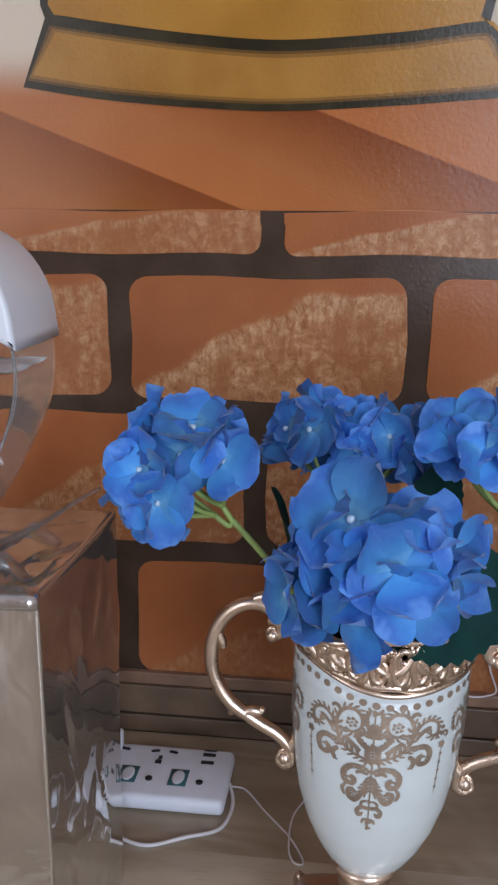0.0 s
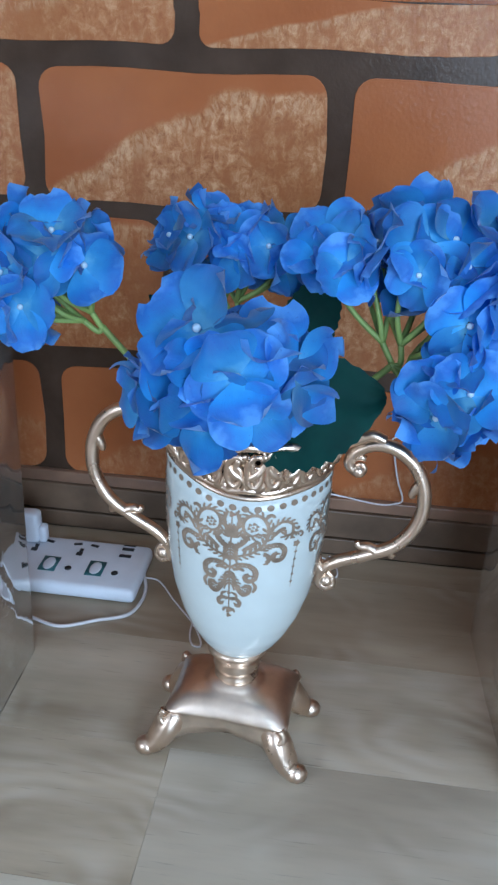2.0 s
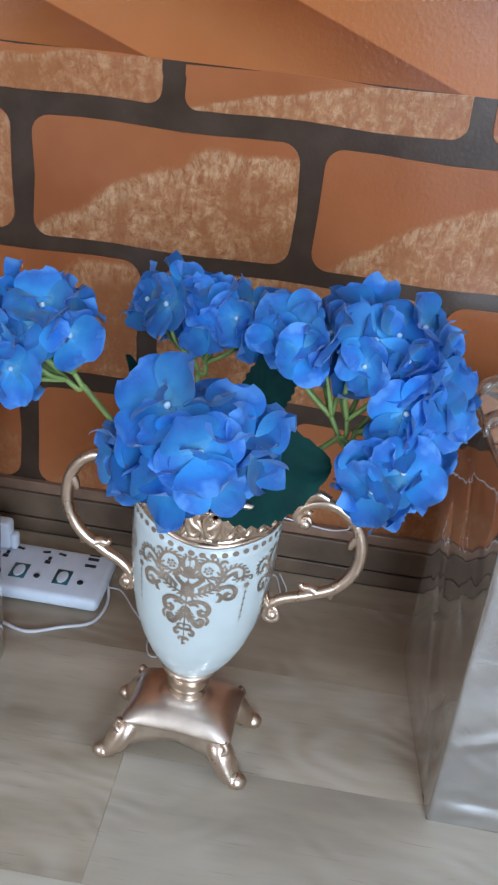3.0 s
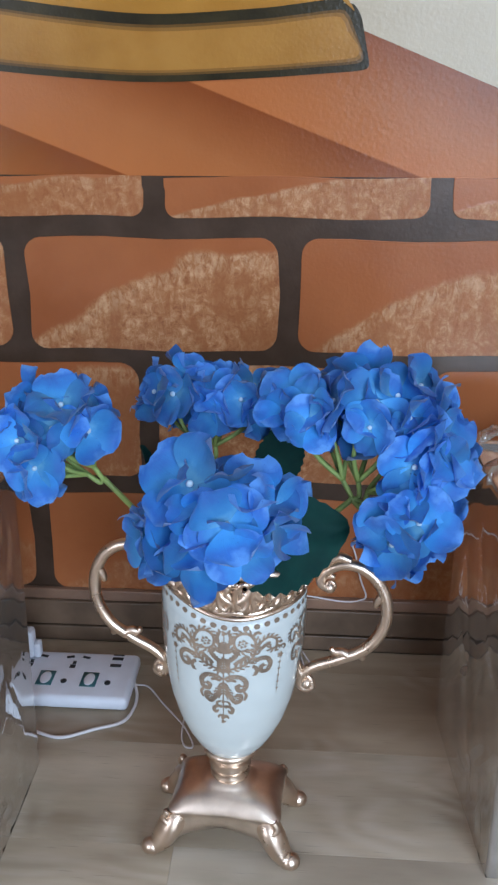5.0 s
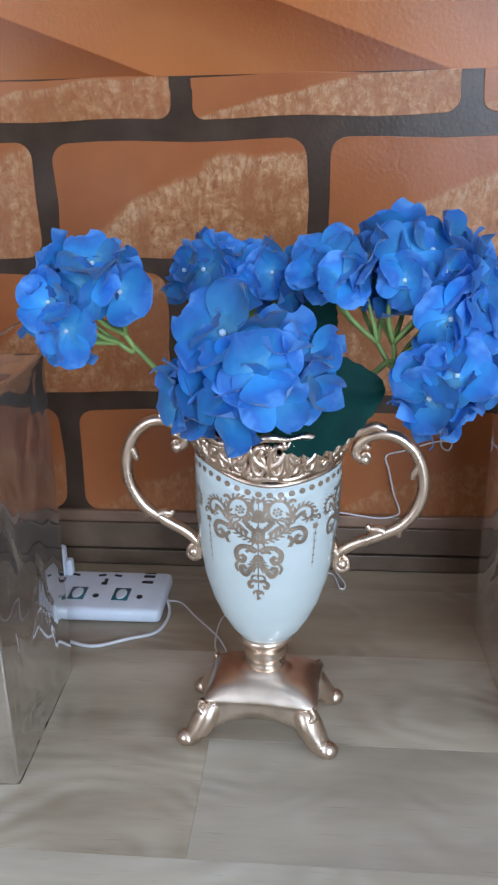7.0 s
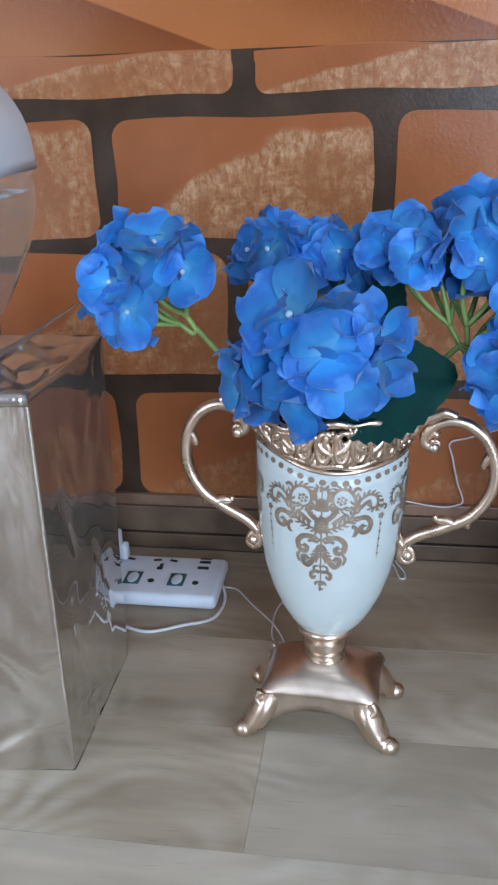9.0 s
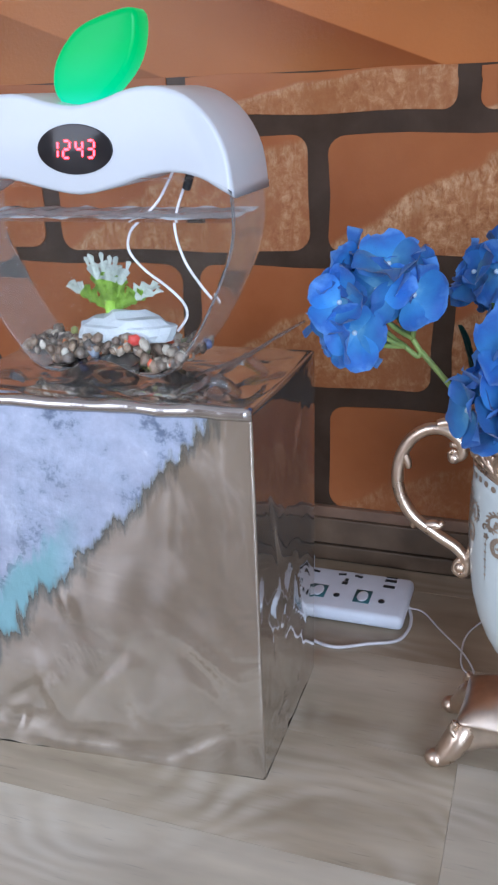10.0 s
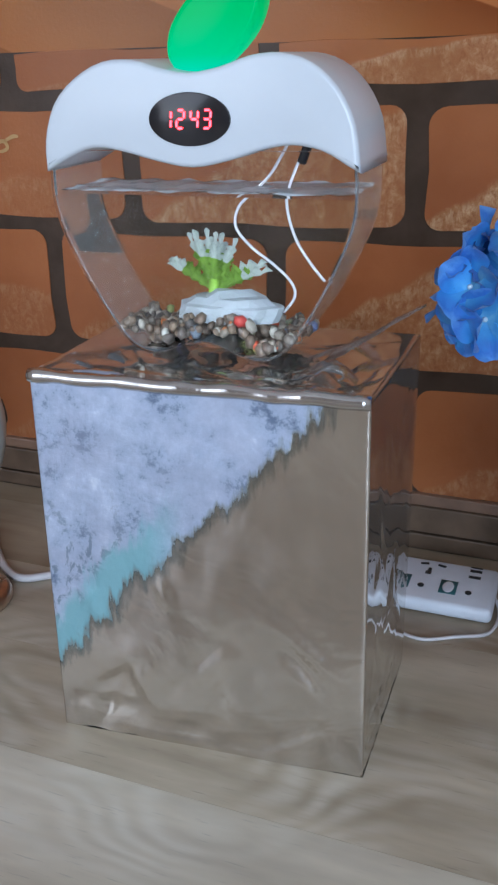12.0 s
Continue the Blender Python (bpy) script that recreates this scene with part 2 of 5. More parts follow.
def foil_film(name, tone, rough, wr, fine, crinkle_glare=False):
    """Silvered plastic film pulled over a carton: a dull mirror full of soft creases."""
    m, nt, b = nodes_of(name)
    v = coords(nt)
    vs = coords(nt, (1.0, 1.0, 0.28))
    big = noise_tex(nt, v, 9, 4, 0.6, 0.8)
    streak = noise_tex(nt, vs, 60, 4, 0.6)
    b.inputs["Metallic"].default_value = 0.93
    tint = ramp(nt, big, [(0.3, tuple(c * 0.8 for c in tone)), (0.7, tone)])
    nt.links.new(tint, b.inputs["Base Color"])
    rr = nt.nodes.new("ShaderNodeMapRange")
    rr.inputs["To Min"].default_value, rr.inputs["To Max"].default_value = rough * 0.6, rough * 1.5
    nt.links.new(big, rr.inputs["Value"])
    nt.links.new(rr.outputs["Result"], b.inputs["Roughness"])
    n1 = bump(nt, b, big, wr, 0.004)
    n2 = bump(nt, b, noise_tex(nt, coords(nt, (1.0, 1.0, 0.6)), 24, 3, 0.5, 1.0), fine * 0.6, 0.002, n1)
    n3 = bump(nt, b, streak, fine, 0.001, n2)
    if crinkle_glare:
        # one corner of the film is crinkled and has a reflection painted in
        sep = nt.nodes.new("ShaderNodeSeparateXYZ")
        nt.links.new(v, sep.inputs[0])
        edge = math_node(nt, "SUBTRACT", sep.outputs["Z"], math_node(nt, "MULTIPLY", math_node(nt, "ADD", sep.outputs["X"], 0.125), 1.13))
        edge = math_node(nt, "SUBTRACT", edge, 0.055)
        rag = noise_tex(nt, coords(nt, (1.0, 1.0, 0.16)), 110, 4, 0.65)
        edge = math_node(nt, "ADD", edge, math_node(nt, "MULTIPLY", math_node(nt, "SUBTRACT", rag, 0.5), 0.055))
        edge = math_node(nt, "ADD", edge, math_node(nt, "MULTIPLY", math_node(nt, "SUBTRACT", big, 0.5), 0.09))
        side = smooth(nt, sep.outputs["Y"], -0.055, -0.065)
        mask = math_node(nt, "MULTIPLY", smooth(nt, edge, -0.004, 0.008), side)
        # pale bluish reflection painted into the colour, with an aqua tinge along its ragged edge
        crack = noise_tex(nt, v, 34, 7, 0.72, 0.1)
        cloudy = noise_tex(nt, v, 16, 4, 0.6, 0.5)
        glare = ramp(nt, crack, [(0.36, (0.15, 0.20, 0.30)), (0.44, (0.38, 0.45, 0.60)), (0.60, (0.50, 0.57, 0.73)), (0.72, (0.72, 0.78, 0.90))])
        glare = mix(nt, math_node(nt, "MULTIPLY", smooth(nt, cloudy, 0.4, 0.65), 0.45), glare, (0.42, 0.46, 0.60))
        flaw = smooth(nt, noise_tex(nt, coords(nt, (1.0, 1.0, 0.7)), 75, 6, 0.7, 0.8), 0.53, 0.62)
        low = math_node(nt, "MULTIPLY", smooth(nt, sep.outputs["Z"], 0.24, 0.15), smooth(nt, sep.outputs["X"], -0.02, -0.075))
        glare = mix(nt, math_node(nt, "MULTIPLY", math_node(nt, "MULTIPLY", flaw, low), 0.75), glare, (0.13, 0.18, 0.24))
        aqua = math_node(nt, "MULTIPLY", smooth(nt, edge, 0.06, 0.03), smooth(nt, sep.outputs["X"], -0.01, -0.05))
        glare = mix(nt, math_node(nt, "MULTIPLY", aqua, 0.95), glare, (0.24, 0.48, 0.54))
        fringe = math_node(nt, "MULTIPLY", smooth(nt, edge, -0.016, -0.002), smooth(nt, edge, 0.012, 0.0))
        fringe = math_node(nt, "MULTIPLY", math_node(nt, "MULTIPLY", fringe, side), 0.6)
        nt.links.new(mix(nt, fringe, mix(nt, mask, tint, glare), (0.13, 0.18, 0.19)), b.inputs["Base Color"])
        nt.links.new(math_node(nt, "SUBTRACT", 0.93, math_node(nt, "MULTIPLY", mask, 0.55)), b.inputs["Metallic"])
        nt.links.new(math_node(nt, "ADD", rr.outputs["Result"], math_node(nt, "MULTIPLY", mask, 0.28)), b.inputs["Roughness"])
        bump(nt, b, math_node(nt, "MULTIPLY", mask, crack), 0.25, 0.003, n3)
    return m


def petal_fabric():
    """Blue printed fabric: pale cyan at the heart, violet-blue towards the rim, fine speckles, thin enough to glow."""
    m, nt, b = nodes_of("petal_fabric")
    uv = nt.nodes.new("ShaderNodeUVMap")
    sep = nt.nodes.new("ShaderNodeSeparateXYZ")
    nt.links.new(uv.outputs["UV"], sep.inputs[0])
    info = nt.nodes.new("ShaderNodeObjectInfo")
    v = coords(nt)
    n1 = noise_tex(nt, v, 90, 3)
    t = math_node(nt, "ADD", sep.outputs["Y"], math_node(nt, "MULTIPLY", math_node(nt, "SUBTRACT", n1, 0.5), 0.7))
    t = math_node(nt, "ADD", t, math_node(nt, "MULTIPLY", math_node(nt, "SUBTRACT", info.outputs["Random"], 0.5), 0.3))
    col = ramp(nt, t, [(0.0, (0.20, 0.58, 0.90)), (0.25, (0.072, 0.36, 0.77)), (0.6, (0.042, 0.26, 0.68)), (0.86, (0.040, 0.18, 0.60)), (1.0, (0.10, 0.30, 0.72))])
    tone = math_node(nt, "ADD", math_node(nt, "MULTIPLY", info.outputs["Random"], 0.62), 0.66)
    shade = nt.nodes.new("ShaderNodeCombineXYZ")
    for k in range(3):
        nt.links.new(tone, shade.inputs[k])
    col = mix(nt, 1.0, col, shade.outputs[0], "MULTIPLY")
    sp = noise_tex(nt, v, 900, 2)
    col = mix(nt, math_node(nt, "MULTIPLY", smooth(nt, sp, 0.66, 0.72), 0.45), col, (0.03, 0.06, 0.45))
    nt.links.new(col, b.inputs["Base Color"])
    b.inputs["Roughness"].default_value = 0.6
    b.inputs["Sheen Weight"].default_value = 0.25
    mpv = node(nt, "ShaderNodeMapping", Scale=(26.0, 1.5, 1.0))
    nt.links.new(uv.outputs["UV"], mpv.inputs["Vector"])
    bump(nt, b, noise_tex(nt, mpv.outputs["Vector"], 1.5, 2), 0.35, 0.0008)
    tr = nt.nodes.new("ShaderNodeBsdfTranslucent")
    nt.links.new(col, tr.inputs["Color"])
    ms = nt.nodes.new("ShaderNodeMixShader")
    ms.inputs[0].default_value = 0.28
    nt.links.new(b.outputs[0], ms.inputs[1])
    nt.links.new(tr.outputs[0], ms.inputs[2])
    nt.links.new(ms.outputs[0], nt.nodes["Material Output"].inputs["Surface"])
    return m


def leaf_fabric(name, lo, hi):
    m, nt, b = nodes_of(name)
    uv = nt.nodes.new("ShaderNodeUVMap")
    sep = nt.nodes.new("ShaderNodeSeparateXYZ")
    nt.links.new(uv.outputs["UV"], sep.inputs[0])
    side = math_node(nt, "ABSOLUTE", math_node(nt, "SUBTRACT", sep.outputs["X"], 0.5))
    vein = math_node(nt, "SINE", math_node(nt, "MULTIPLY", math_node(nt, "SUBTRACT", sep.outputs["Y"], math_node(nt, "MULTIPLY", side, 0.8)), 48.0))
    col = ramp(nt, noise_tex(nt, coords(nt), 50, 3), [(0.3, lo), (0.7, hi)])
    nt.links.new(col, b.inputs["Base Color"])
    b.inputs["Roughness"].default_value = 0.75
    b.inputs["Specular IOR Level"].default_value = 0.2
    bump(nt, b, vein, 0.08, 0.0006)
    return m


def glass(name, colour=(1, 1, 1), ior=1.45, rough=0.0):
    m, nt, b = nodes_of(name)
    b.inputs["Base Color"].default_value = (*colour, 1)
    b.inputs["Transmission Weight"].default_value = 1.0
    b.inputs["IOR"].default_value = ior
    b.inputs["Specular IOR Level"].default_value = 0.2
    b.inputs["Roughness"].default_value = rough
    return m


def glow(name, colour, strength, base=None, rough=0.35):
    m, nt, b = nodes_of(name)
    b.inputs["Base Color"].default_value = (*(base or colour), 1)
    b.inputs["Roughness"].default_value = rough
    b.inputs["Emission Color"].default_value = (*colour, 1)
    b.inputs["Emission Strength"].default_value = strength
    return m


def leaf_glow():
    """Green translucent plastic lit from its foot, where it turns towards cyan."""
    m, nt, b = nodes_of("green_lamp")
    sep = nt.nodes.new("ShaderNodeSeparateXYZ")
    tc = nt.nodes.new("ShaderNodeTexCoord")
    nt.links.new(tc.outputs["Generated"], sep.inputs[0])
    nt.links.new(ramp(nt, sep.outputs["Z"], [(0.0, (0.02, 0.72, 0.50)), (0.22, (0.0, 0.62, 0.24)), (0.6, (0.0, 0.52, 0.13)), (1.0, (0.0, 0.42, 0.09))]), b.inputs["Emission Color"])
    b.inputs["Base Color"].default_value = (0.0, 0.10, 0.03, 1)
    b.inputs["Roughness"].default_value = 0.3
    b.inputs["Emission Strength"].default_value = 1.08
    b.inputs["Specular IOR Level"].default_value = 0.2
    return m


def pebble_mix():
    m, nt, b = nodes_of("pebbles")
    geo = nt.nodes.new("ShaderNodeNewGeometry")
    c = ramp(nt, geo.outputs["Random Per Island"], [
        (0.0, (0.08, 0.055, 0.04)), (0.2, (0.15, 0.10, 0.07)), (0.4, (0.26, 0.18, 0.12)), (0.6, (0.06, 0.055, 0.055)),
        (0.72, (0.30, 0.25, 0.2)), (0.84, (0.5, 0.48, 0.42)), (0.9, (0.5, 0.14, 0.02)), (0.93, (0.55, 0.02, 0.02)),
        (0.96, (0.4, 0.45, 0.12)), (1.0, (0.02, 0.06, 0.4))])
    nt.links.new(mix(nt, 0.15, c, ramp(nt, noise_tex(nt, coords(nt), 300), [(0.3, (0.08, 0.06, 0.05)), (0.7, (0.4, 0.34, 0.28))])), b.inputs["Base Color"])
    b.inputs["Roughness"].default_value = 0.35
    return m


MORTAR, BRICK, FIELD = mortar_paint(), brick_paint(), field_paint()
GOLD_PAINT = mural_colour("gold_paint", (0.29, 0.130, 0.018), (0.40, 0.195, 0.036), 8)
GOLD_PALE = mural_colour("gold_paint_pale", (0.29, 0.130, 0.022), (0.38, 0.190, 0.042), 14)
GOLD_DARK = mural_colour("gold_paint_dark", (0.09, 0.045, 0.012), (0.13, 0.07, 0.02), 14)
GOLD_MID = mural_colour("gold_paint_mid", (0.18, 0.085, 0.018), (0.25, 0.125, 0.03), 14)
OUTLINE = mural_colour("outline_paint", (0.02, 0.016, 0.008), (0.04, 0.032, 0.014), 30)
PALE = mural_colour("pale_paint", (0.42, 0.36, 0.26), (0.5, 0.43, 0.33), 5)
OCHRE = mural_colour("ochre_paint", (0.42, 0.25, 0.1), (0.5, 0.3, 0.13), 30)
PLANK = plank_vinyl()
SKIRT = plain("skirting_wood", (0.12, 0.078, 0.05), 0.45, vary=0.3, scale=25)
TRIM = plain("trim_film", (0.22, 0.132, 0.088), 0.3, vary=0.25, scale=18)
SEAM = plain("seam_dark", (0.02, 0.016, 0.012), 0.8)
JOINT = plain("joint_fill", (0.2, 0.175, 0.14), 0.7)
ROOM = plain("room_wall_paint", (0.55, 0.5, 0.44), 0.7, vary=0.08, scale=4)
CEIL = plain("ceiling_paint", (0.78, 0.79, 0.8), 0.8, vary=0.05, scale=3)
CONCRETE = plain("outdoor_concrete", (0.36, 0.35, 0.33), 0.85, vary=0.2, scale=3)
FOIL = foil_film("foil_film", (0.62, 0.60, 0.59), 0.15, 0.6, 0.4)
# crinkled film whose front carries a painted reflection
FOIL_CRINKLE_GLARE = foil_film("foil_crinkle_glare", (0.68, 0.63, 0.57), 0.15, 0.5, 0.4, True)
FOIL_LOOSE = foil_film("foil_loose", (0.82, 0.83, 0.86), 0.09, 0.5, 0.5)
FOIL_TAUT = foil_film("foil_taut", (0.80, 0.78, 0.75), 0.05, 0.10, 0.10)
PORCELAIN = plain("porcelain_glaze", (0.57, 0.63, 0.63), 0.14, vary=0.03, scale=30, bumps=0.02)
CHAMPAGNE = plain("champagne_metal", (0.71, 0.575, 0.465), 0.28, 1.0, vary=0.12, scale=60, bumps=0.12)
CHAMPAGNE_SATIN = plain("champagne_satin", (0.76, 0.65, 0.55), 0.33, 1.0, vary=0.12, scale=60, bumps=0.05)
LUSTRE = plain("gold_lustre", (0.40, 0.32, 0.25), 0.35, 0.6, vary=0.35, scale=50, bumps=0.05)
# near-black: shade painted inside the vase rim, and the urn's scrolls
DARK = plain("hollow_shade_and_scroll", (0.03, 0.022, 0.018), 0.7)
PETAL = petal_fabric()
HEART = plain("floret_heart", (0.55, 0.72, 0.85), 0.5)
STEM = plain("stem_plastic", (0.22, 0.31, 0.085), 0.5, vary=0.3, scale=60)
LEAF = leaf_fabric("leaf_fabric", (0.002, 0.027, 0.024), (0.004, 0.044, 0.036))
WHITE = plain("white_plastic", (0.64, 0.69, 0.75), 0.22, vary=0.02, scale=20, bumps=0.015)
STRIP_WHITE = plain("strip_plastic", (0.68, 0.72, 0.8), 0.38, vary=0.05, scale=40, bumps=0.03)
CORD = plain("cord_white", (0.66, 0.64, 0.66), 0.45, vary=0.06)
BLACK = plain("black_plastic", (0.018, 0.017, 0.02), 0.15, bumps=0.0)
SLOT = plain("slot_dark", (0.015, 0.018, 0.022), 0.6)
TEAL = plain("switch_rim", (0.03, 0.12, 0.14), 0.4)
GLASS = glass("clear_acrylic", (0.985, 0.99, 0.99), 1.13)
ACRYLIC_EDGE = glass("acrylic_edge", (0.88, 0.91, 0.92), 1.14)
ACRYLIC_EDGE.node_tree.nodes["Principled BSDF"].inputs["Transmission Weight"].default_value = 0.94
WATER = glass("water", (0.95, 0.98, 0.97), 1.06)
# pale, partly opaque colour stands in for daylight mirrored on the water
SURFACE = glass("water_surface", (0.74, 0.80, 0.84), 1.5, 0.10)
SURFACE.node_tree.nodes["Principled BSDF"].inputs["Transmission Weight"].default_value = 0.55
LEAF_LAMP = leaf_glow()
DIGIT = glow("red_digits", (1.0, 0.10, 0.13), 4.2)
PEBBLE = pebble_mix()
ROCK = plain("white_rock", (0.42, 0.45, 0.47), 0.6, vary=0.1, scale=60, bumps=0.3)
PLANT_GREEN = plain("plant_green", (0.24, 0.42, 0.05), 0.4, vary=0.3, scale=80)
PLANT_WHITE = plain("plant_white", (0.62, 0.68, 0.62), 0.4, vary=0.1, scale=80)


# ---- building helpers ----
def part(name, bm, material, parent=None, label="", shade=True):
    """Links a bmesh as one mesh object under a thing or a part."""
    data = bpy.data.meshes.new(name)
    bm.normal_update()
    bm.to_mesh(data)
    bm.free()
    for mt in material if isinstance(material, (list, tuple)) else [material]:
        data.materials.append(mt)
    if shade:
        for p in data.polygons:
            p.use_smooth = True
    ob = new(name, data)
    ob.parent = parent
    if label:
        tagged(ob, label)
    return ob


def thing(name, at, label, category, group="", kind=""):
    ob = new(name)
    ob.location = at
    ob.empty_display_size = 0.02
    return tagged(ob, label, category, group, kind)


def box(bm, x0, x1, y0, y1, z0, z1, bevel=0.0, seg=2):
    made = bmesh.ops.create_cube(bm, size=1.0, matrix=Matrix.LocRotScale(
        ((x0 + x1) / 2, (y0 + y1) / 2, (z0 + z1) / 2), None, (x1 - x0, y1 - y0, z1 - z0)))
    if bevel:
        es = {e for v in made["verts"] for e in v.link_edges}
        bmesh.ops.bevel(bm, geom=list(es), offset=bevel, segments=seg, profile=0.5, affect="EDGES")


def slab(bm, outline, y, depth, bevel=0.0):
    """A plate in the wall's plane: a closed outline of (x, z) with its back at y and its face depth towards -y."""
    n = len(outline)
    back = [bm.verts.new((x, y, z)) for x, z in outline]
    cx, cz = sum(p[0] for p in outline) / n, sum(p[1] for p in outline) / n
    front = [bm.verts.new((x, y - depth, z)) for x, z in outline]
    top = bm.faces.new(front)
    for i in range(n):
        bm.faces.new((back[i], back[(i + 1) % n], front[(i + 1) % n], front[i]))
    bmesh.ops.recalc_face_normals(bm, faces=bm.faces)
    if bevel:
        bmesh.ops.bevel(bm, geom=list(top.edges), offset=bevel, segments=2, profile=0.5, affect="EDGES")


def spline(points, steps=8, closed=False):
    """Catmull-Rom through the points."""
    ps = [Vector(p) for p in points]
    n = len(ps)
    out = []
    for i in range(n if closed else n - 1):
        if closed:
            a, b, c, d = (ps[(i + k) % n] for k in (-1, 0, 1, 2))
        else:
            a, b, c, d = ps[max(i - 1, 0)], ps[i], ps[i + 1], ps[min(i + 2, n - 1)]
        for k in range(steps):
            t = k / steps
            out.append(0.5 * (2 * b + (c - a) * t + (2 * a - 5 * b + 4 * c - d) * t * t + (3 * b - a - 3 * c + d) * t ** 3))
    if not closed:
        out.append(ps[-1])
    return out


def tube(bm, pts, radius, sides=8, closed=False):
    """A round bar along the points. radius: a number, or a function of 0..1 along it."""
    pts = [Vector(p) for p in pts]
    n = len(pts)
    rings, side = [], None
    for i, p in enumerate(pts):
        a = pts[(i - 1) % n] if closed or i else pts[0]
        b = pts[(i + 1) % n] if closed or i < n - 1 else pts[-1]
        d = (b - a)
        d = d.normalized() if d.length > 1e-9 else Vector((0, 0, 1))
        if side is None:
            side = d.orthogonal().normalized()
        side = (side - d * side.dot(d))
        side = side.normalized() if side.length > 1e-6 else d.orthogonal().normalized()
        up = d.cross(side)
        r = radius(i / max(1, n - 1)) if callable(radius) else radius
        rings.append([bm.verts.new(p + r * (math.cos(2 * math.pi * k / sides) * side + math.sin(2 * math.pi * k / sides) * up)) for k in range(sides)])
    for i in range(n if closed else n - 1):
        q, s = rings[i], rings[(i + 1) % n]
        for k in range(sides):
            bm.faces.new((q[k], q[(k + 1) % sides], s[(k + 1) % sides], s[k]))
    if not closed:
        bm.faces.new(rings[0][::-1])
        bm.faces.new(rings[-1])


def loft(bm, rings, cap=True):
    vs = [[bm.verts.new(p) for p in r] for r in rings]
    n = len(vs[0])
    for a, b in zip(vs, vs[1:]):
        for k in range(n):
            bm.faces.new((a[k], a[(k + 1) % n], b[(k + 1) % n], b[k]))
    if cap:
        bm.faces.new(vs[0][::-1])
        bm.faces.new(vs[-1])
    return vs


def ball(bm, at, r, squash=(1, 1, 1), sub=2):
    bmesh.ops.create_icosphere(bm, subdivisions=sub, radius=1.0, matrix=Matrix.LocRotScale(at, None, Vector(squash) * r))


def rounded(x0, x1, z0, z1, r, wob, seed, seg=5):
    """A rounded rectangle with slightly wavy sides."""
    rnd = random.Random(seed)
    out = []
    for cx, cz, a0 in ((x1 - r, z1 - r, 0), (x0 + r, z1 - r, 90), (x0 + r, z0 + r, 180), (x1 - r, z0 + r, 270)):
        for k in range(seg + 1):
            a = radians(a0 + 90 * k / seg)
            out.append((cx + r * math.cos(a), cz + r * math.sin(a)))
    full = []
    for i, (x, z) in enumerate(out):
        full.append((x, z))
        x2, z2 = out[(i + 1) % len(out)]
        m = int(math.hypot(x2 - x, z2 - z) / 0.03)
        for k in range(1, m):
            full.append((x + (x2 - x) * k / m, z + (z2 - z) * k / m))
    ph = rnd.uniform(0, 9)
    return [(x + wob * math.sin(z * 60 + ph), z + wob * math.sin(x * 38 + ph * 2)) for x, z in full]


WALL_Y = 0.76

# ---- the large structure ----
X0, X1, Y0, HIGH = -3.6, 2.6, -2.8, 2.6


def room():
    bm = bmesh.new()
    box(bm, X0 - 0.12, X1 + 0.12, WALL_Y, WALL_Y + 0.12, 0, HIGH)
    wall = tagged(part("wall_back", bm, MORTAR, shade=False), "wall painted with a glossy mural of large bricks", "wall", kind="structure")
    # side walls, ceiling and outside ground stay unseen, added to shape the daylight
    for name, x in (("wall_left", X0 - 0.12), ("wall_right", X1)):
        bm = bmesh.new()
        box(bm, x, x + 0.12, Y0, WALL_Y, 0, HIGH)
        tagged(part(name, bm, ROOM, shade=False), "unseen plain pale room wall", "wall", kind="structure")
    # the unseen street side, added with a doorway and a glazed opening
    bm = bmesh.new()
    for a, b, z0, z1 in ((X0 - 0.12, -3.0, 0, HIGH), (-3.0, -1.2, 2.2, HIGH), (-1.2, 0.45, 0, HIGH), (0.45, 2.05, 2.2, HIGH), (2.05, X1 + 0.12, 0, HIGH)):
        box(bm, a, b, Y0 - 0.12, Y0, z0, z1)
    tagged(part("wall_front", bm, ROOM, shade=False), "unseen pale room wall with two open doorways", "wall", kind="structure")
    bm = bmesh.new()
    box(bm, X0 - 0.12, X1 + 0.12, Y0 - 0.12, WALL_Y + 0.12, HIGH, HIGH + 0.1)
    tagged(part("ceiling", bm, CEIL, shade=False), "unseen plain white ceiling", "ceiling", kind="structure")
    bm = bmesh.new()
    box(bm, X0 - 0.12, X1 + 0.12, Y0 - 0.12, WALL_Y + 0.12, -0.1, -0.004)
    floor = tagged(part("floor", bm, JOINT, shade=False), "grey-beige wood-look vinyl plank floor", "floor", kind="structure")
    bm = bmesh.new()
    box(bm, -60, 60, -60, Y0 - 0.12, -0.3, -0.05)
    tagged(part("ground", bm, CONCRETE, shade=False), "unseen pale concrete ground outside the doorways", "ground", kind="structure")
    return wall, floor


wall, floor = room()


def skirting():
    """A dark board with a paler cap over a thin shadow gap and a lower strip."""
    for name, z0, z1, y, mt in (("baseboard", 0.023, 0.054, 0.748, SKIRT), ("trim", 0.054, 0.067, 0.752, TRIM), ("trim", 0.0, 0.019, 0.7505, SKIRT), ("trim", 0.019, 0.023, 0.757, SEAM)):
        bm = bmesh.new()
        box(bm, X0, X1, y, WALL_Y - 0.0005, z0, z1, 0.0012, 2)
        tagged(part(name, bm, mt, shade=False), "dark wooden skirting along the mural wall", "baseboard", kind="structure")


skirting()


# ---- the vase ----
VX, VY = 0.0785, 0.484
PROFILE = ((0.087, 0.0195), (0.090, 0.0220), (0.098, 0.0285), (0.110, 0.0355), (0.126, 0.0425), (0.147, 0.0486), (0.170, 0.0524), (0.200, 0.055), (0.230, 0.0556), (0.262, 0.0552))
FLAT = 0.86


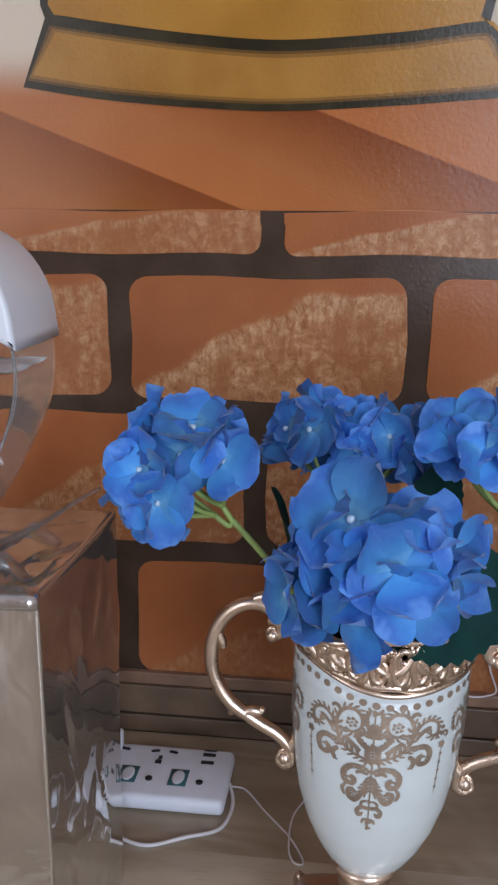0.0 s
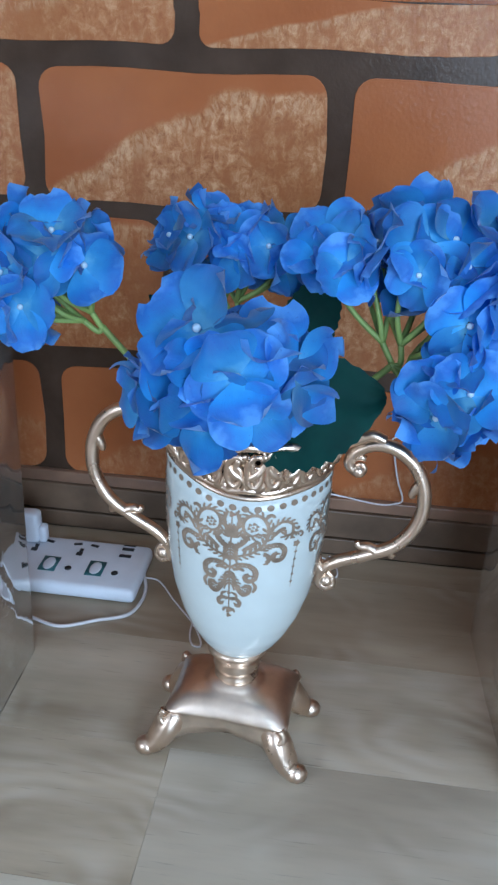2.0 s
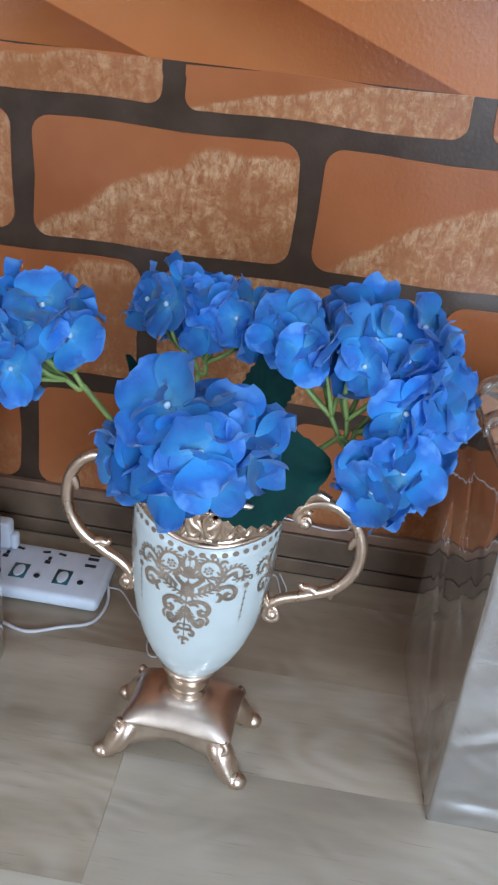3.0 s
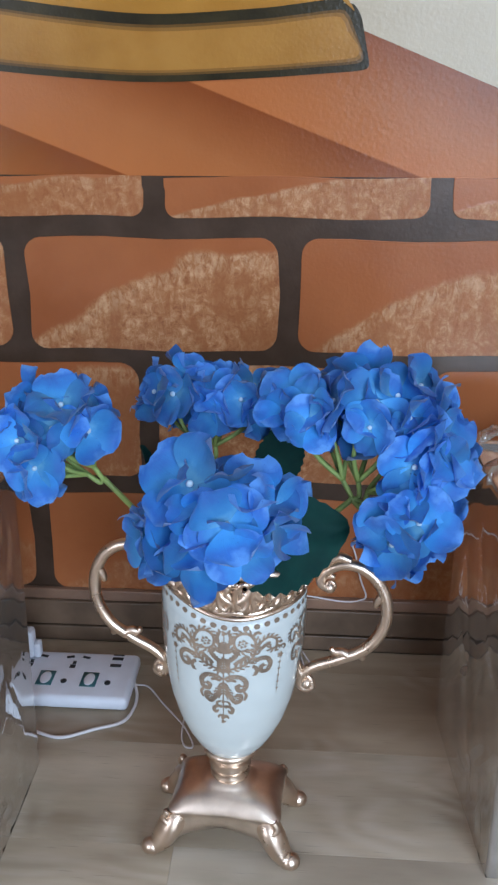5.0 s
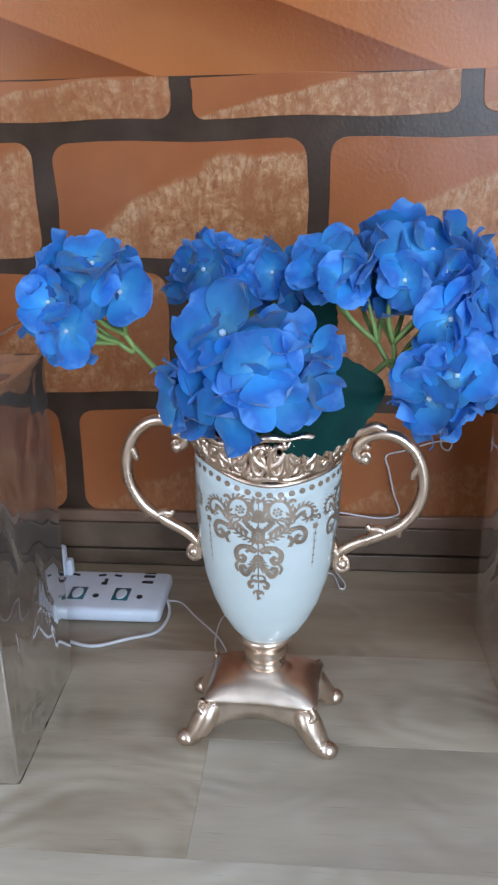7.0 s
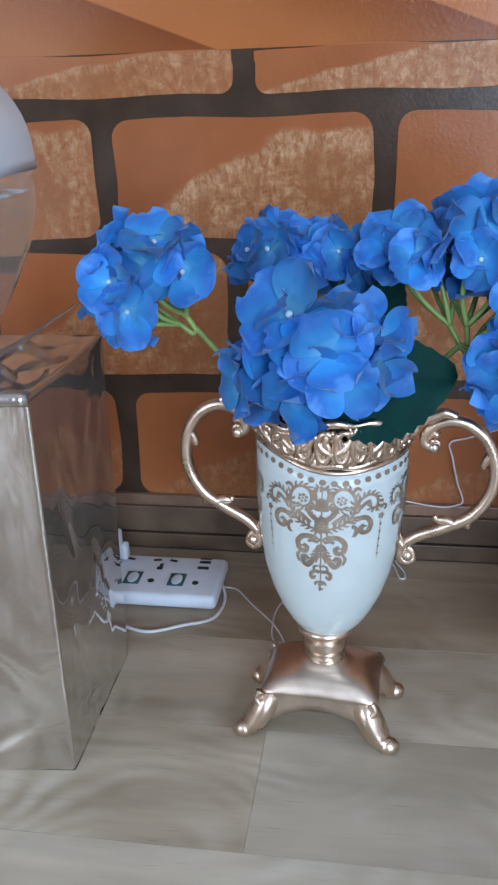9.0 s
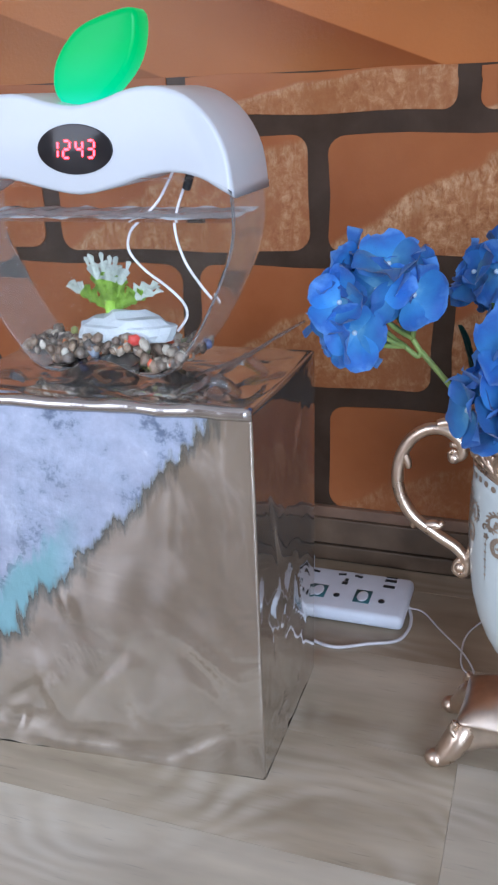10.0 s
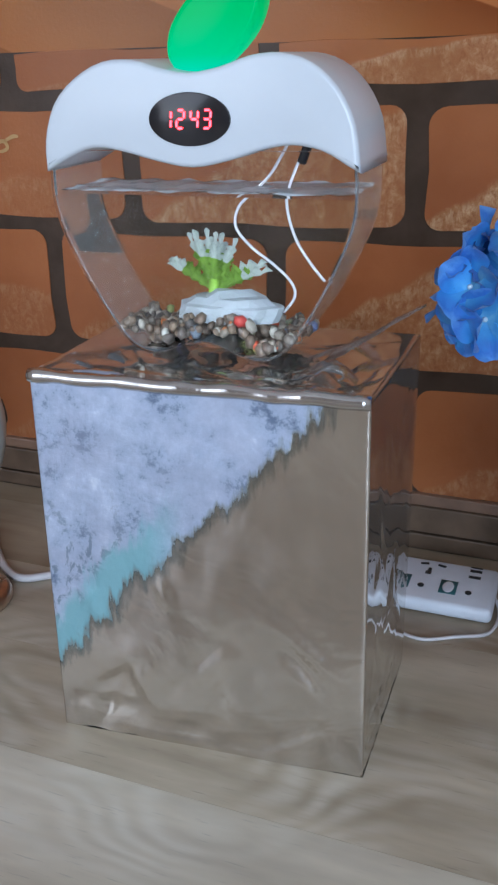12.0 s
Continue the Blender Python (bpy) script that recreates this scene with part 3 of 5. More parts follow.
def body_radius(z):
    for (z0, r0), (z1, r1) in zip(PROFILE, PROFILE[1:]):
        if z <= z1:
            return r0 + (r1 - r0) * (z - z0) / (z1 - z0)
    return PROFILE[-1][1]


def rim_height(a):
    """The wavy upper edge of the porcelain; a is 0 at the front, positive towards +x."""
    return 0.2460 - 0.0050 * math.cos(2 * (a - 0.28)) - 0.0012 * math.cos(4 * a)


def on_body(a, z, lift=0.0):
    r = body_radius(z) + lift
    return Vector((r * math.sin(a), -FLAT * r * math.cos(a), z))


def ribbon(bm, pts, width):
    """A flat band of metal laid on the porcelain along (s, z); s runs round the front in metres."""
    n = len(pts)
    rows = []
    for i, (s, z) in enumerate(pts):
        a, b = pts[max(i - 1, 0)], pts[min(i + 1, n - 1)]
        dx, dz = b[0] - a[0], b[1] - a[1]
        ln = math.hypot(dx, dz) or 1
        w = 0.9 * width * (0.35 + 0.65 * math.sin(math.pi * (0.12 + 0.76 * i / max(1, n - 1))))
        nx, nz = -dz / ln * w, dx / ln * w
        rows.append([bm.verts.new(on_body((s + k * nx) / 0.052, z + k * nz, 0.0005)) for k in (-1, 1)])
    for p, q in zip(rows, rows[1:]):
        bm.faces.new((p[0], p[1], q[1], q[0]))


def disc(bm, s, z, r, petals=0, n=14):
    vs = []
    for k in range(n):
        a = 2 * math.pi * k / n
        rr = r * (1 + 0.28 * math.cos(petals * a)) if petals else r
        vs.append(bm.verts.new(on_body((s + rr * math.cos(a)) / 0.052, z + rr * math.sin(a), 0.0006)))
    bm.faces.new(vs)


def curl(s, z, r, turns, start, hand=1):
    out = []
    m = 22
    for i in range(m):
        t = i / (m - 1)
        a = radians(start) + hand * 2 * math.pi * turns * t
        rr = r * (1 - 0.82 * t)
        out.append((s + rr * math.cos(a), z + rr * math.sin(a)))
    return out


def leaflets(bm, line, length, width, hand, every=2):
    """Small pointed leaves springing from one side of a line of (s, z)."""
    for i in range(1, len(line) - 1, every):
        (xa, za), (xb, zb) = line[i - 1], line[i + 1]
        ln = math.hypot(xb - xa, zb - za) or 1
        tx, tz = (xb - xa) / ln, (zb - za) / ln
        nx, nz = hand * tz, -hand * tx
        x, z = line[i]
        ribbon(bm, [(x + length * (f * nx + 0.8 * f * f * tx), z + length * (f * nz + 0.8 * f * f * tz)) for f in (0.0, 0.25, 0.5, 0.75, 1.0)], width)


def rosette(bm, s, z, r, petals=6):
    """A small flower of separate petals."""
    disc(bm, s, z, r * 0.2, 0, 8)
    for i in range(petals):
        a = 2 * math.pi * i / petals + 0.3
        disc(bm, s + 0.62 * r * math.cos(a), z + 0.62 * r * math.sin(a), r * 0.27, 3, 9)


def motif(bm, s0, k=1.0):
    """A damask heart that tapers into a drop: lacy scrolls, rosettes and leaves on a middle stem."""
    def height(z):
        return 0.2325 - (0.231 - z) * 1.07
    for h in (-1, 1):
        def line(pts):
            return [(s0 + h * p.x * k, p.y) for p in spline([(x, height(z), 0) for x, z in pts], 5)]

        def put(pts, w, leaf=0.0, hand=1, every=2):
            ln = line(pts)
            ribbon(bm, ln, w * k)
            if leaf:
                leaflets(bm, ln, leaf * k, 0.0009 * k, hand * h, every)
        # upper heart: a leafy scroll that coils round a flower
        rosette(bm, s0 + h * 0.0128 * k, height(0.2205), 0.0042 * k)
        put([(0.0, 0.1985), (0.0075, 0.2000), (0.0155, 0.2040), (0.0212, 0.2115), (0.0218, 0.2210), (0.0175, 0.2278), (0.0110, 0.2285), (0.0070, 0.2240), (0.0078, 0.2175), (0.0125, 0.2145), (0.0165, 0.2165)], 0.0013, 0.0034, 1)
        leaflets(bm, line([(0.0075, 0.2000), (0.0155, 0.2040), (0.0212, 0.2115), (0.0218, 0.2210)]), 0.0034 * k, 0.0011 * k, -h, 2)
        put([(0.0012, 0.2040), (0.0050, 0.2070), (0.0090, 0.2120), (0.0060, 0.2160)], 0.0018, 0.0022, -1)
        put([(0.0070, 0.2035), (0.0125, 0.2075), (0.0165, 0.2110)], 0.0017)
        put([(0.0035, 0.2190), (0.0045, 0.2250), (0.0025, 0.2305)], 0.0013, 0.0018, 1)
        put([(0.0190, 0.2255), (0.0225, 0.2290), (0.0255, 0.2275)], 0.0014)
        # side sprays
        put([(0.0215, 0.212), (0.0255, 0.2205), (0.0315, 0.2240), (0.0375, 0.2212), (0.0378, 0.2150), (0.0335, 0.2140), (0.0330, 0.2180)], 0.0012, 0.0030, -1, 2)
        put([(0.0240, 0.2130), (0.0290, 0.2180), (0.0330, 0.2195)], 0.0015)
        put([(0.0185, 0.2045), (0.0240, 0.2080), (0.0305, 0.2080), (0.0345, 0.2030), (0.0325, 0.1965), (0.0270, 0.1960), (0.0255, 0.2005), (0.0285, 0.2030)], 0.0012, 0.0030, 1, 2)
        put([(0.0205, 0.2025), (0.0240, 0.1985), (0.0225, 0.1935)], 0.0015, 0.0018, 1)
        # drop: two pairs of scrolls, one under the other
        put([(0.0, 0.1900), (0.0055, 0.1935), (0.0125, 0.1930), (0.0170, 0.1880), (0.0160, 0.1815), (0.0110, 0.1800), (0.0090, 0.1840), (0.0120, 0.1865)], 0.0013, 0.0030, 1)
        put([(0.0020, 0.1885), (0.0060, 0.1900), (0.0090, 0.1885)], 0.0015)
        put([(0.0005, 0.1835), (0.0040, 0.1790), (0.0050, 0.1740), (0.0090, 0.1690), (0.0130, 0.1710), (0.0135, 0.1765), (0.0095, 0.1775)], 0.0012, 0.0027, -1)
        rosette(bm, s0 + h * 0.0088 * k, height(0.1735), 0.0028 * k, 5)
        put([(0.0150, 0.1795), (0.0170, 0.1760), (0.0155, 0.1715)], 0.0014)
        put([(0.0, 0.1655), (0.0045, 0.1660), (0.0078, 0.1630), (0.0070, 0.1590), (0.0040, 0.1595)], 0.0010, 0.0022, 1)
        put([(0.0015, 0.1705), (0.0045, 0.1690), (0.0050, 0.1655)], 0.0011)
        put([(0.0, 0.1570), (0.0032, 0.1560), (0.0040, 0.1535)], 0.0011)
        for i in range(5):
            # a fan of leaves over the middle stem
            a = radians(80 - 18 * i)
            put([(0.0005, 0.2125), (0.0005 + 0.0028 * math.cos(a), 0.2125 + 0.0045 * math.sin(a)), (0.0005 + 0.0046 * math.cos(a), 0.2125 + 0.0095 * math.sin(a))], 0.0010)
            put([(0.0004, 0.2075 - 0.002 * i), (0.0030, 0.2060 - 0.0022 * i), (0.0044, 0.2030 - 0.0023 * i)], 0.0009)
            put([(0.0004, 0.1870 - 0.0022 * i), (0.0024, 0.1855 - 0.0024 * i), (0.0034, 0.1825 - 0.0025 * i)], 0.0008)
    for z, r in ((0.2285, 0.0020), (0.2075, 0.0018), (0.1975, 0.0022), (0.1850, 0.0016), (0.1700, 0.0014), (0.1550, 0.0022), (0.1505, 0.0018)):
        disc(bm, s0, height(z), r * k, 3)
    ribbon(bm, [(s0, height(0.2285 - 0.0785 * i / 14)) for i in range(15)], 0.0006)


def pendant(bm, s0):
    """A small palmette over a string of tiny crosses."""
    ribbon(bm, [(s0 + x, z) for x, z in curl(-0.0022, 0.2125, 0.0034, 0.8, 0)], 0.0010)
    ribbon(bm, [(s0 - x, z) for x, z in curl(-0.0022, 0.2125, 0.0034, 0.8, 0)], 0.0010)
    disc(bm, s0, 0.2185, 0.0013)
    disc(bm, s0, 0.2065, 0.0024, 5)
    for i in range(5):
        disc(bm, s0, 0.2 - 0.0062 * i, 0.0011, 4, 12)
    ribbon(bm, [(s0, 0.204 - 0.0048 * i) for i in range(8)], 0.0003)


def handle_mesh(hand):
    """A scrolled handle in the vase's own x-z plane; hand is 1 for +x, -1 for -x."""
    bm = bmesh.new()
    pull = 0.08 if hand > 0 else 0.16

    def path(pts):
        return spline([(hand * (x - VX - max(0, x - 0.13) * pull), 0, z) for x, z in pts], 8)
    main = [(0.1535, 0.2505), (0.1475, 0.2485), (0.1450, 0.2545), (0.1500, 0.2620), (0.1620, 0.2680), (0.1770, 0.2665), (0.1915, 0.2560), (0.2000, 0.2370), (0.1985, 0.2150), (0.1860, 0.1960), (0.1650, 0.1840), (0.1450, 0.1750), (0.1345, 0.1660), (0.1325, 0.1580), (0.1375, 0.1530), (0.1430, 0.1560), (0.1420, 0.1615)]
    tube(bm, path(main), lambda t: 0.0029 + 0.0018 * math.sin(math.pi * min(1, t * 1.05)) ** 0.7, 10)
    for x, z, r in ((0.1525, 0.2475, 0.0048), (0.1385, 0.1585, 0.0052)):
        ball(bm, (hand * (x - VX - max(0, x - 0.13) * pull), 0, z), r)
    # coils that close the two scrolls
    for x, z, r, start, turn in ((0.1525, 0.2500, 0.0078, 60, 1), (0.1385, 0.1590, 0.0072, 200, -1)):
        coil = []
        for i in range(20):
            a = radians(start) + turn * 2 * math.pi * 1.2 * i / 19
            rr = r * (1 - 0.75 * i / 19)
            coil.append((x + rr * math.cos(a), z + rr * math.sin(a)))
        tube(bm, [(hand * (cx - VX - max(0, cx - 0.13) * pull), 0, cz) for cx, cz in coil], lambda t: 0.0023 - 0.0007 * t, 7)
    # leaf spurs on the bow
    for pts in ([(0.1990, 0.247), (0.1950, 0.243), (0.1915, 0.2370), (0.1920, 0.2340)], [(0.172, 0.188), (0.166, 0.1905), (0.160, 0.1905), (0.1575, 0.1935)], [(0.181, 0.192), (0.1835, 0.188), (0.183, 0.1855)]):
        tube(bm, path(pts), lambda t: 0.0046 * (1 - 0.6 * t), 8)
    # the bar that ties the scroll to the rim
    tube(bm, path([(0.168, 0.2715), (0.158, 0.274), (0.146, 0.2685), (0.134, 0.262), (0.126, 0.26)]), lambda t: 0.0036 + 0.001 * t, 8)
    tube(bm, path([(0.1345, 0.166), (0.130, 0.172), (0.128, 0.18)]), 0.0045, 8)
    return bm


def vase(at):
    v = thing("vase", at, "white porcelain trophy vase with champagne-gold scroll handles and footed base", "vase", "footed vases")
    # porcelain cup
    bm = bmesh.new()
    n = 72
    rings = []
    zs = [p.x for p in spline([(z, 0, 0) for z, r in PROFILE[:-2]], 4)]
    for z in zs:
        rings.append([on_body(2 * math.pi * k / n, z) for k in range(n)])
    for f in (0.35, 0.7, 1.0):
        rings.append([on_body(2 * math.pi * k / n, 0.2 + f * (rim_height(2 * math.pi * k / n) - 0.2)) for k in range(n)])
    rings.append([on_body(2 * math.pi * k / n, rim_height(2 * math.pi * k / n), -0.003) for k in range(n)])
    loft(bm, rings, cap=False)
    bmesh.ops.recalc_face_normals(bm, faces=bm.faces)
    cup = part("cup", bm, PORCELAIN, v, "glossy white porcelain cup")
    # a dark sheet added as the shade behind the pierced collar
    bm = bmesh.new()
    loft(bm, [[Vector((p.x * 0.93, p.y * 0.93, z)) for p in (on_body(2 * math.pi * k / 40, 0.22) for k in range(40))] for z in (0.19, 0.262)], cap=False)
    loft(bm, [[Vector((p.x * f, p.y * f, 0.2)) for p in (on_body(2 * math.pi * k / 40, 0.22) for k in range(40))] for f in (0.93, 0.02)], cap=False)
    hollow_shade = part("hollow_shade", bm, DARK, v, "dark sheet standing in for the shade inside the rim")
    # printed gold
    bm = bmesh.new()
    q = 0.052 * math.pi / 2
    for k in range(4):
        motif(bm, q * k, 1.0 if k % 2 == 0 else 0.8)
        pendant(bm, q * (k + 0.5) + 0.001)
    part("ornament", bm, LUSTRE, cup, "brown-gold printed damask scrolls")
    for k in range(44):
        a = 2 * math.pi * k / 44
        bm = bmesh.new()
        disc(bm, a * 0.052, rim_height(a) - 0.0058, 0.0023, 0, 12)
        part("dot", bm, LUSTRE, cup)
    # pierced gold collar
    bm = bmesh.new()

    def rim(a, f, lift=0.0):
        base = rim_height(a)
        side = abs(math.sin(a)) ** 6
        top = 0.2745 + 0.004 * math.sin(3 * a + 0.6) + 0.007 * side
        r = 0.0545 + 0.0035 * f * f + 0.006 * f * side + lift
        return Vector((r * math.sin(a), -FLAT * r * math.cos(a), base + (top - base) * f))
    tube(bm, [rim(2 * math.pi * k / 96, 0.03) for k in range(96)], 0.0018, 6, True)
    tube(bm, [rim(2 * math.pi * k / 96, 1.0) + Vector((0, 0, 0.0012 * math.sin(k * 0.9))) for k in range(96)], lambda t: 0.0026 + 0.0009 * math.sin(t * 70), 8, True)
    tube(bm, [rim(2 * math.pi * k / 96, 0.15 + 0.03 * math.sin(k * 0.7), -0.0008) for k in range(96)], 0.0027, 6, True)
    rnd = random.Random(5)
    for k in range(30):
        a0 = 2 * math.pi * (k + rnd.uniform(-0.2, 0.2)) / 30
        # a leafy wave that joins one scroll to the next
        pts = [rim(a0 + 0.30 * i / 11 - 0.15, 0.5 + (0.34 if k % 2 else -0.34) * math.sin(2 * math.pi * i / 11 + 0.4), -0.0006) for i in range(12)]
        tube(bm, pts, lambda t: 0.0012 + 0.0019 * math.sin(math.pi * t), 7)
        d = 1 if k % 2 else -1
        pts = []
        for i in range(17):
            t = i / 16
            sw = radians(d * (40 + 470 * t))
            rr = 1 - 0.75 * t
            pts.append(rim(a0 + 0.125 * rr * math.cos(sw), 0.5 + 0.38 * rr * math.sin(sw) * d, 0.0014 * math.sin(math.pi * t)))
        tube(bm, pts, lambda t: 0.0026 * (1 - 0.4 * t), 7)
        pts = [rim(a0 + d * (-0.16 + 0.32 * i / 9), 0.12 + 0.8 * i / 9 + 0.08 * math.sin(i * 0.8), 0.0006) for i in range(10)]
        tube(bm, pts, lambda t: 0.0008 + 0.0024 * math.sin(math.pi * t), 7)
        ball(bm, rim(a0 + 0.09, 0.84, 0.0008), 0.0026, sub=1)
    collar = part("collar", bm, CHAMPAGNE, v, "pierced champagne-gold scrollwork rim")
    upper = [collar, cup, hollow_shade]
    for hand in (1, -1):
        upper.append(part("handle", handle_mesh(hand), CHAMPAGNE, v, "scrolled champagne-gold handle"))
    # the cup sits a little askew on its foot
    for ob in upper:
        ob.matrix_basis = pose(0, 0, 0.0035) @ Matrix.Translation((0.0005, 0, 0.09)) @ Matrix.Rotation(radians(1.5), 4, "Y") @ Matrix.Translation((0, 0, -0.09))
    # turned neck
    bm = bmesh.new()
    neck = ((0.056, 0.0200), (0.059, 0.0165), (0.0625, 0.0150), (0.0645, 0.0165), (0.0675, 0.0168), (0.0695, 0.0150), (0.0715, 0.0165), (0.0755, 0.0178), (0.0785, 0.0165), (0.083, 0.0178), (0.0885, 0.0218), (0.0925, 0.0228), (0.0945, 0.0205))
    loft(bm, [[Vector((r * math.cos(2 * math.pi * k / 40), 0.95 * r * math.sin(2 * math.pi * k / 40), z)) for k in range(40)] for z, r in neck])
    part("neck", bm, CHAMPAGNE, v, "ringed champagne-gold neck")
    # pillow-shaped base on an arched apron
    bm = bmesh.new()

    def ring(hx, hy, z, power, dip=0.0):
        out = []
        for k in range(56):
            a = 2 * math.pi * k / 56
            c, s = math.cos(a), math.sin(a)
            x = hx * math.copysign(abs(c) ** (2 / power), c)
            y = hy * math.copysign(abs(s) ** (2 / power), s)
            corner = (abs(x) / hx * abs(y) / hy) ** 2.3
            out.append(Vector((x * (1 + 0.07 * corner), y * (1 + 0.10 * corner), z + dip * corner)))
        return out
    loft(bm, [ring(0.0185, 0.0160, 0.0625, 2.1), ring(0.0205, 0.0175, 0.0595, 2.3), ring(0.0250, 0.0200, 0.0578, 2.6), ring(0.0315, 0.0232, 0.0562, 3.2, 0.0), ring(0.0375, 0.0266, 0.0538, 4.4, -0.001), ring(0.0425, 0.0297, 0.0495, 6.5, -0.002), ring(0.0448, 0.0313, 0.0465, 8, -0.002),
              ring(0.0456, 0.0318, 0.0448, 9, -0.001), ring(0.0456, 0.0318, 0.0436, 9, -0.001), ring(0.0436, 0.0300, 0.0428, 9, -0.002), ring(0.0430, 0.0296, 0.0400, 9, -0.006),
              ring(0.0430, 0.0296, 0.0360, 9, -0.014), ring(0.0438, 0.0302, 0.0315, 9, -0.0235), ring(0.0395, 0.0262, 0.0312, 9, -0.0225), ring(0.036, 0.023, 0.034, 9, -0.018)])
    part("base", bm, CHAMPAGNE_SATIN, v, "pillow-shaped champagne-gold base").location = (-0.001, 0, 0)
    for sx in (-1, 1):
        for sy in (-1, 1):
            bm = bmesh.new()
            pts = spline([(sx * 0.0330, sy * 0.0215, 0.0360), (sx * 0.0385, sy * 0.0255, 0.0325), (sx * 0.0425, sy * 0.0280, 0.0265), (sx * 0.0470, sy * 0.0300, 0.0180), (sx * 0.0520, sy * 0.0325, 0.0110), (sx * 0.0575, sy * 0.0342, 0.0080)], 6)
            tube(bm, pts, lambda t: 0.0045 + 0.0056 * math.sin(math.pi * min(1, 0.12 + 0.9 * t) ** 0.8) + 0.0024 * t, 14)
            ball(bm, (sx * 0.0580, sy * 0.0344, 0.0077), 0.0077, (1.2, 1.02, 1.0))
            # a leaf scroll cast on the knee
            knee = spline([(sx * 0.0440, sy * 0.0318, 0.0440), (sx * 0.0470, sy * 0.0330, 0.0385), (sx * 0.0440, sy * 0.0345, 0.0335), (sx * 0.0385, sy * 0.0330, 0.0335), (sx * 0.0345, sy * 0.0322, 0.0365)], 5)
            tube(bm, knee, lambda t: 0.0034 * (1 - 0.6 * t), 8)
            part("foot", bm, CHAMPAGNE, v).location = (-0.0035, 0, 0)
    return v


main_vase = vase((VX, VY, 0.0))
main_vase.rotation_euler = (0, 0, radians(-4))


def lamp_urn():
    """A round-bellied white urn on a gold foot; only its flank comes into view."""
    u = thing("porcelain_urn", (-0.552, 0.500, 0), "white porcelain urn with dark scrollwork on a gold foot", "urn")
    bm = bmesh.new()
    prof = spline([(0.034, 0.020, 0), (0.05, 0.016, 0), (0.07, 0.018, 0), (0.10, 0.026, 0), (0.13, 0.042, 0), (0.16, 0.056, 0), (0.19, 0.0625, 0), (0.215, 0.0615, 0), (0.245, 0.053, 0), (0.27, 0.040, 0), (0.285, 0.036, 0)], 3)
    loft(bm, [[Vector((p.y * math.cos(2 * math.pi * k / 48), p.y * math.sin(2 * math.pi * k / 48), p.x)) for k in range(48)] for p in prof])
    part("urn_body", bm, PORCELAIN, u, "glossy white round-bellied body")
    bm = bmesh.new()
    prof = spline([(0.0, 0.041, 0), (0.006, 0.044, 0), (0.014, 0.041, 0), (0.019, 0.033, 0), (0.027, 0.030, 0), (0.034, 0.022, 0), (0.038, 0.019, 0)], 3)
    loft(bm, [[Vector((p.y * math.cos(2 * math.pi * k / 48), p.y * math.sin(2 * math.pi * k / 48), p.x)) for k in range(48)] for p in prof])
    part("urn_foot", bm, CHAMPAGNE, u, "turned gold foot")
    for k in range(6):
        bm = bmesh.new()
        a0 = 2 * math.pi * k / 6 - 0.12
        pts = []
        for s_, z in curl(0, 0.200, 0.016, 1.4, 120):
            r = 0.0633 - 0.9 * abs(z - 0.198) ** 1.5
            pts.append((r * math.cos(a0 + s_ / 0.06), r * math.sin(a0 + s_ / 0.06), z))
        tube(bm, pts, 0.0013, 6)
        part("scroll", bm, DARK, u, "dark scroll")


lamp_urn()


# ---- the hydrangeas ----
def petal(bm, uvl, turn, tilt, length, width, rnd):
    """One cupped petal of a floret, lying outward from its heart."""
    nu, nv = 6, 9
    wave, ph = rnd.uniform(0.0006, 0.0026), rnd.uniform(0, 6)
    cup, curlb = rnd.uniform(-0.004, 0.009), rnd.uniform(0.2, 3.0)
    rot = Matrix.Rotation(turn, 3, "Z") @ Matrix.Rotation(-tilt, 3, "Y")
    grid = []
    for i in range(nv + 1):
        t = (i / nv) ** 0.85
        if t > 0.56:
            w = width * math.sqrt(max(0.0, 1 - ((t - 0.56) / 0.49) ** 2))
        else:
            w = width * (0.16 + 0.84 * math.sin(math.pi / 2 * t / 0.56) ** 0.9)
        row = []
        for j in range(nu + 1):
            u = j / nu * 2 - 1
            x = length * (t - 0.07 * u * u * t)
            z = 0.0035 * t * t - 0.006 * max(0, t - 0.55) ** 1.5 * curlb + cup * u * u * t + wave * math.sin(5 * u + 4 * t + ph) * t
            row.append((bm.verts.new(rot @ Vector((0.0012 + x, w * u, z + 0.0004))), (j / nu, t)))
        grid.append(row)
    for a, b in zip(grid, grid[1:]):
        for j in range(nu):
            quad = (a[j], a[j + 1], b[j + 1], b[j])
            f = bm.faces.new([v for v, _ in quad])
            for lp, (_, uv) in zip(f.loops, quad):
                lp[uvl].uv = uv


def petal_data(seed):
    rnd = random.Random(seed)
    bm = bmesh.new()
    uvl = bm.loops.layers.uv.new("UVMap")
    petal(bm, uvl, 0.0, 0.0, rnd.uniform(0.022, 0.028), rnd.uniform(0.0135, 0.0175), rnd)
    data = bpy.data.meshes.new("petal")
    bm.to_mesh(data)
    bm.free()
    data.materials.append(PETAL)
    for p in data.polygons:
        p.use_smooth = True
    return data


def heart_data():
    bm = bmesh.new()
    ball(bm, (0, 0, 0.0024), 0.0020, sub=2)
    data = bpy.data.meshes.new("floret")
    bm.to_mesh(data)
    bm.free()
    data.materials.append(HEART)
    for p in data.polygons:
        p.use_smooth = True
    return data


PETALS = [petal_data(40 + k) for k in range(20)]
HEARTS = heart_data()


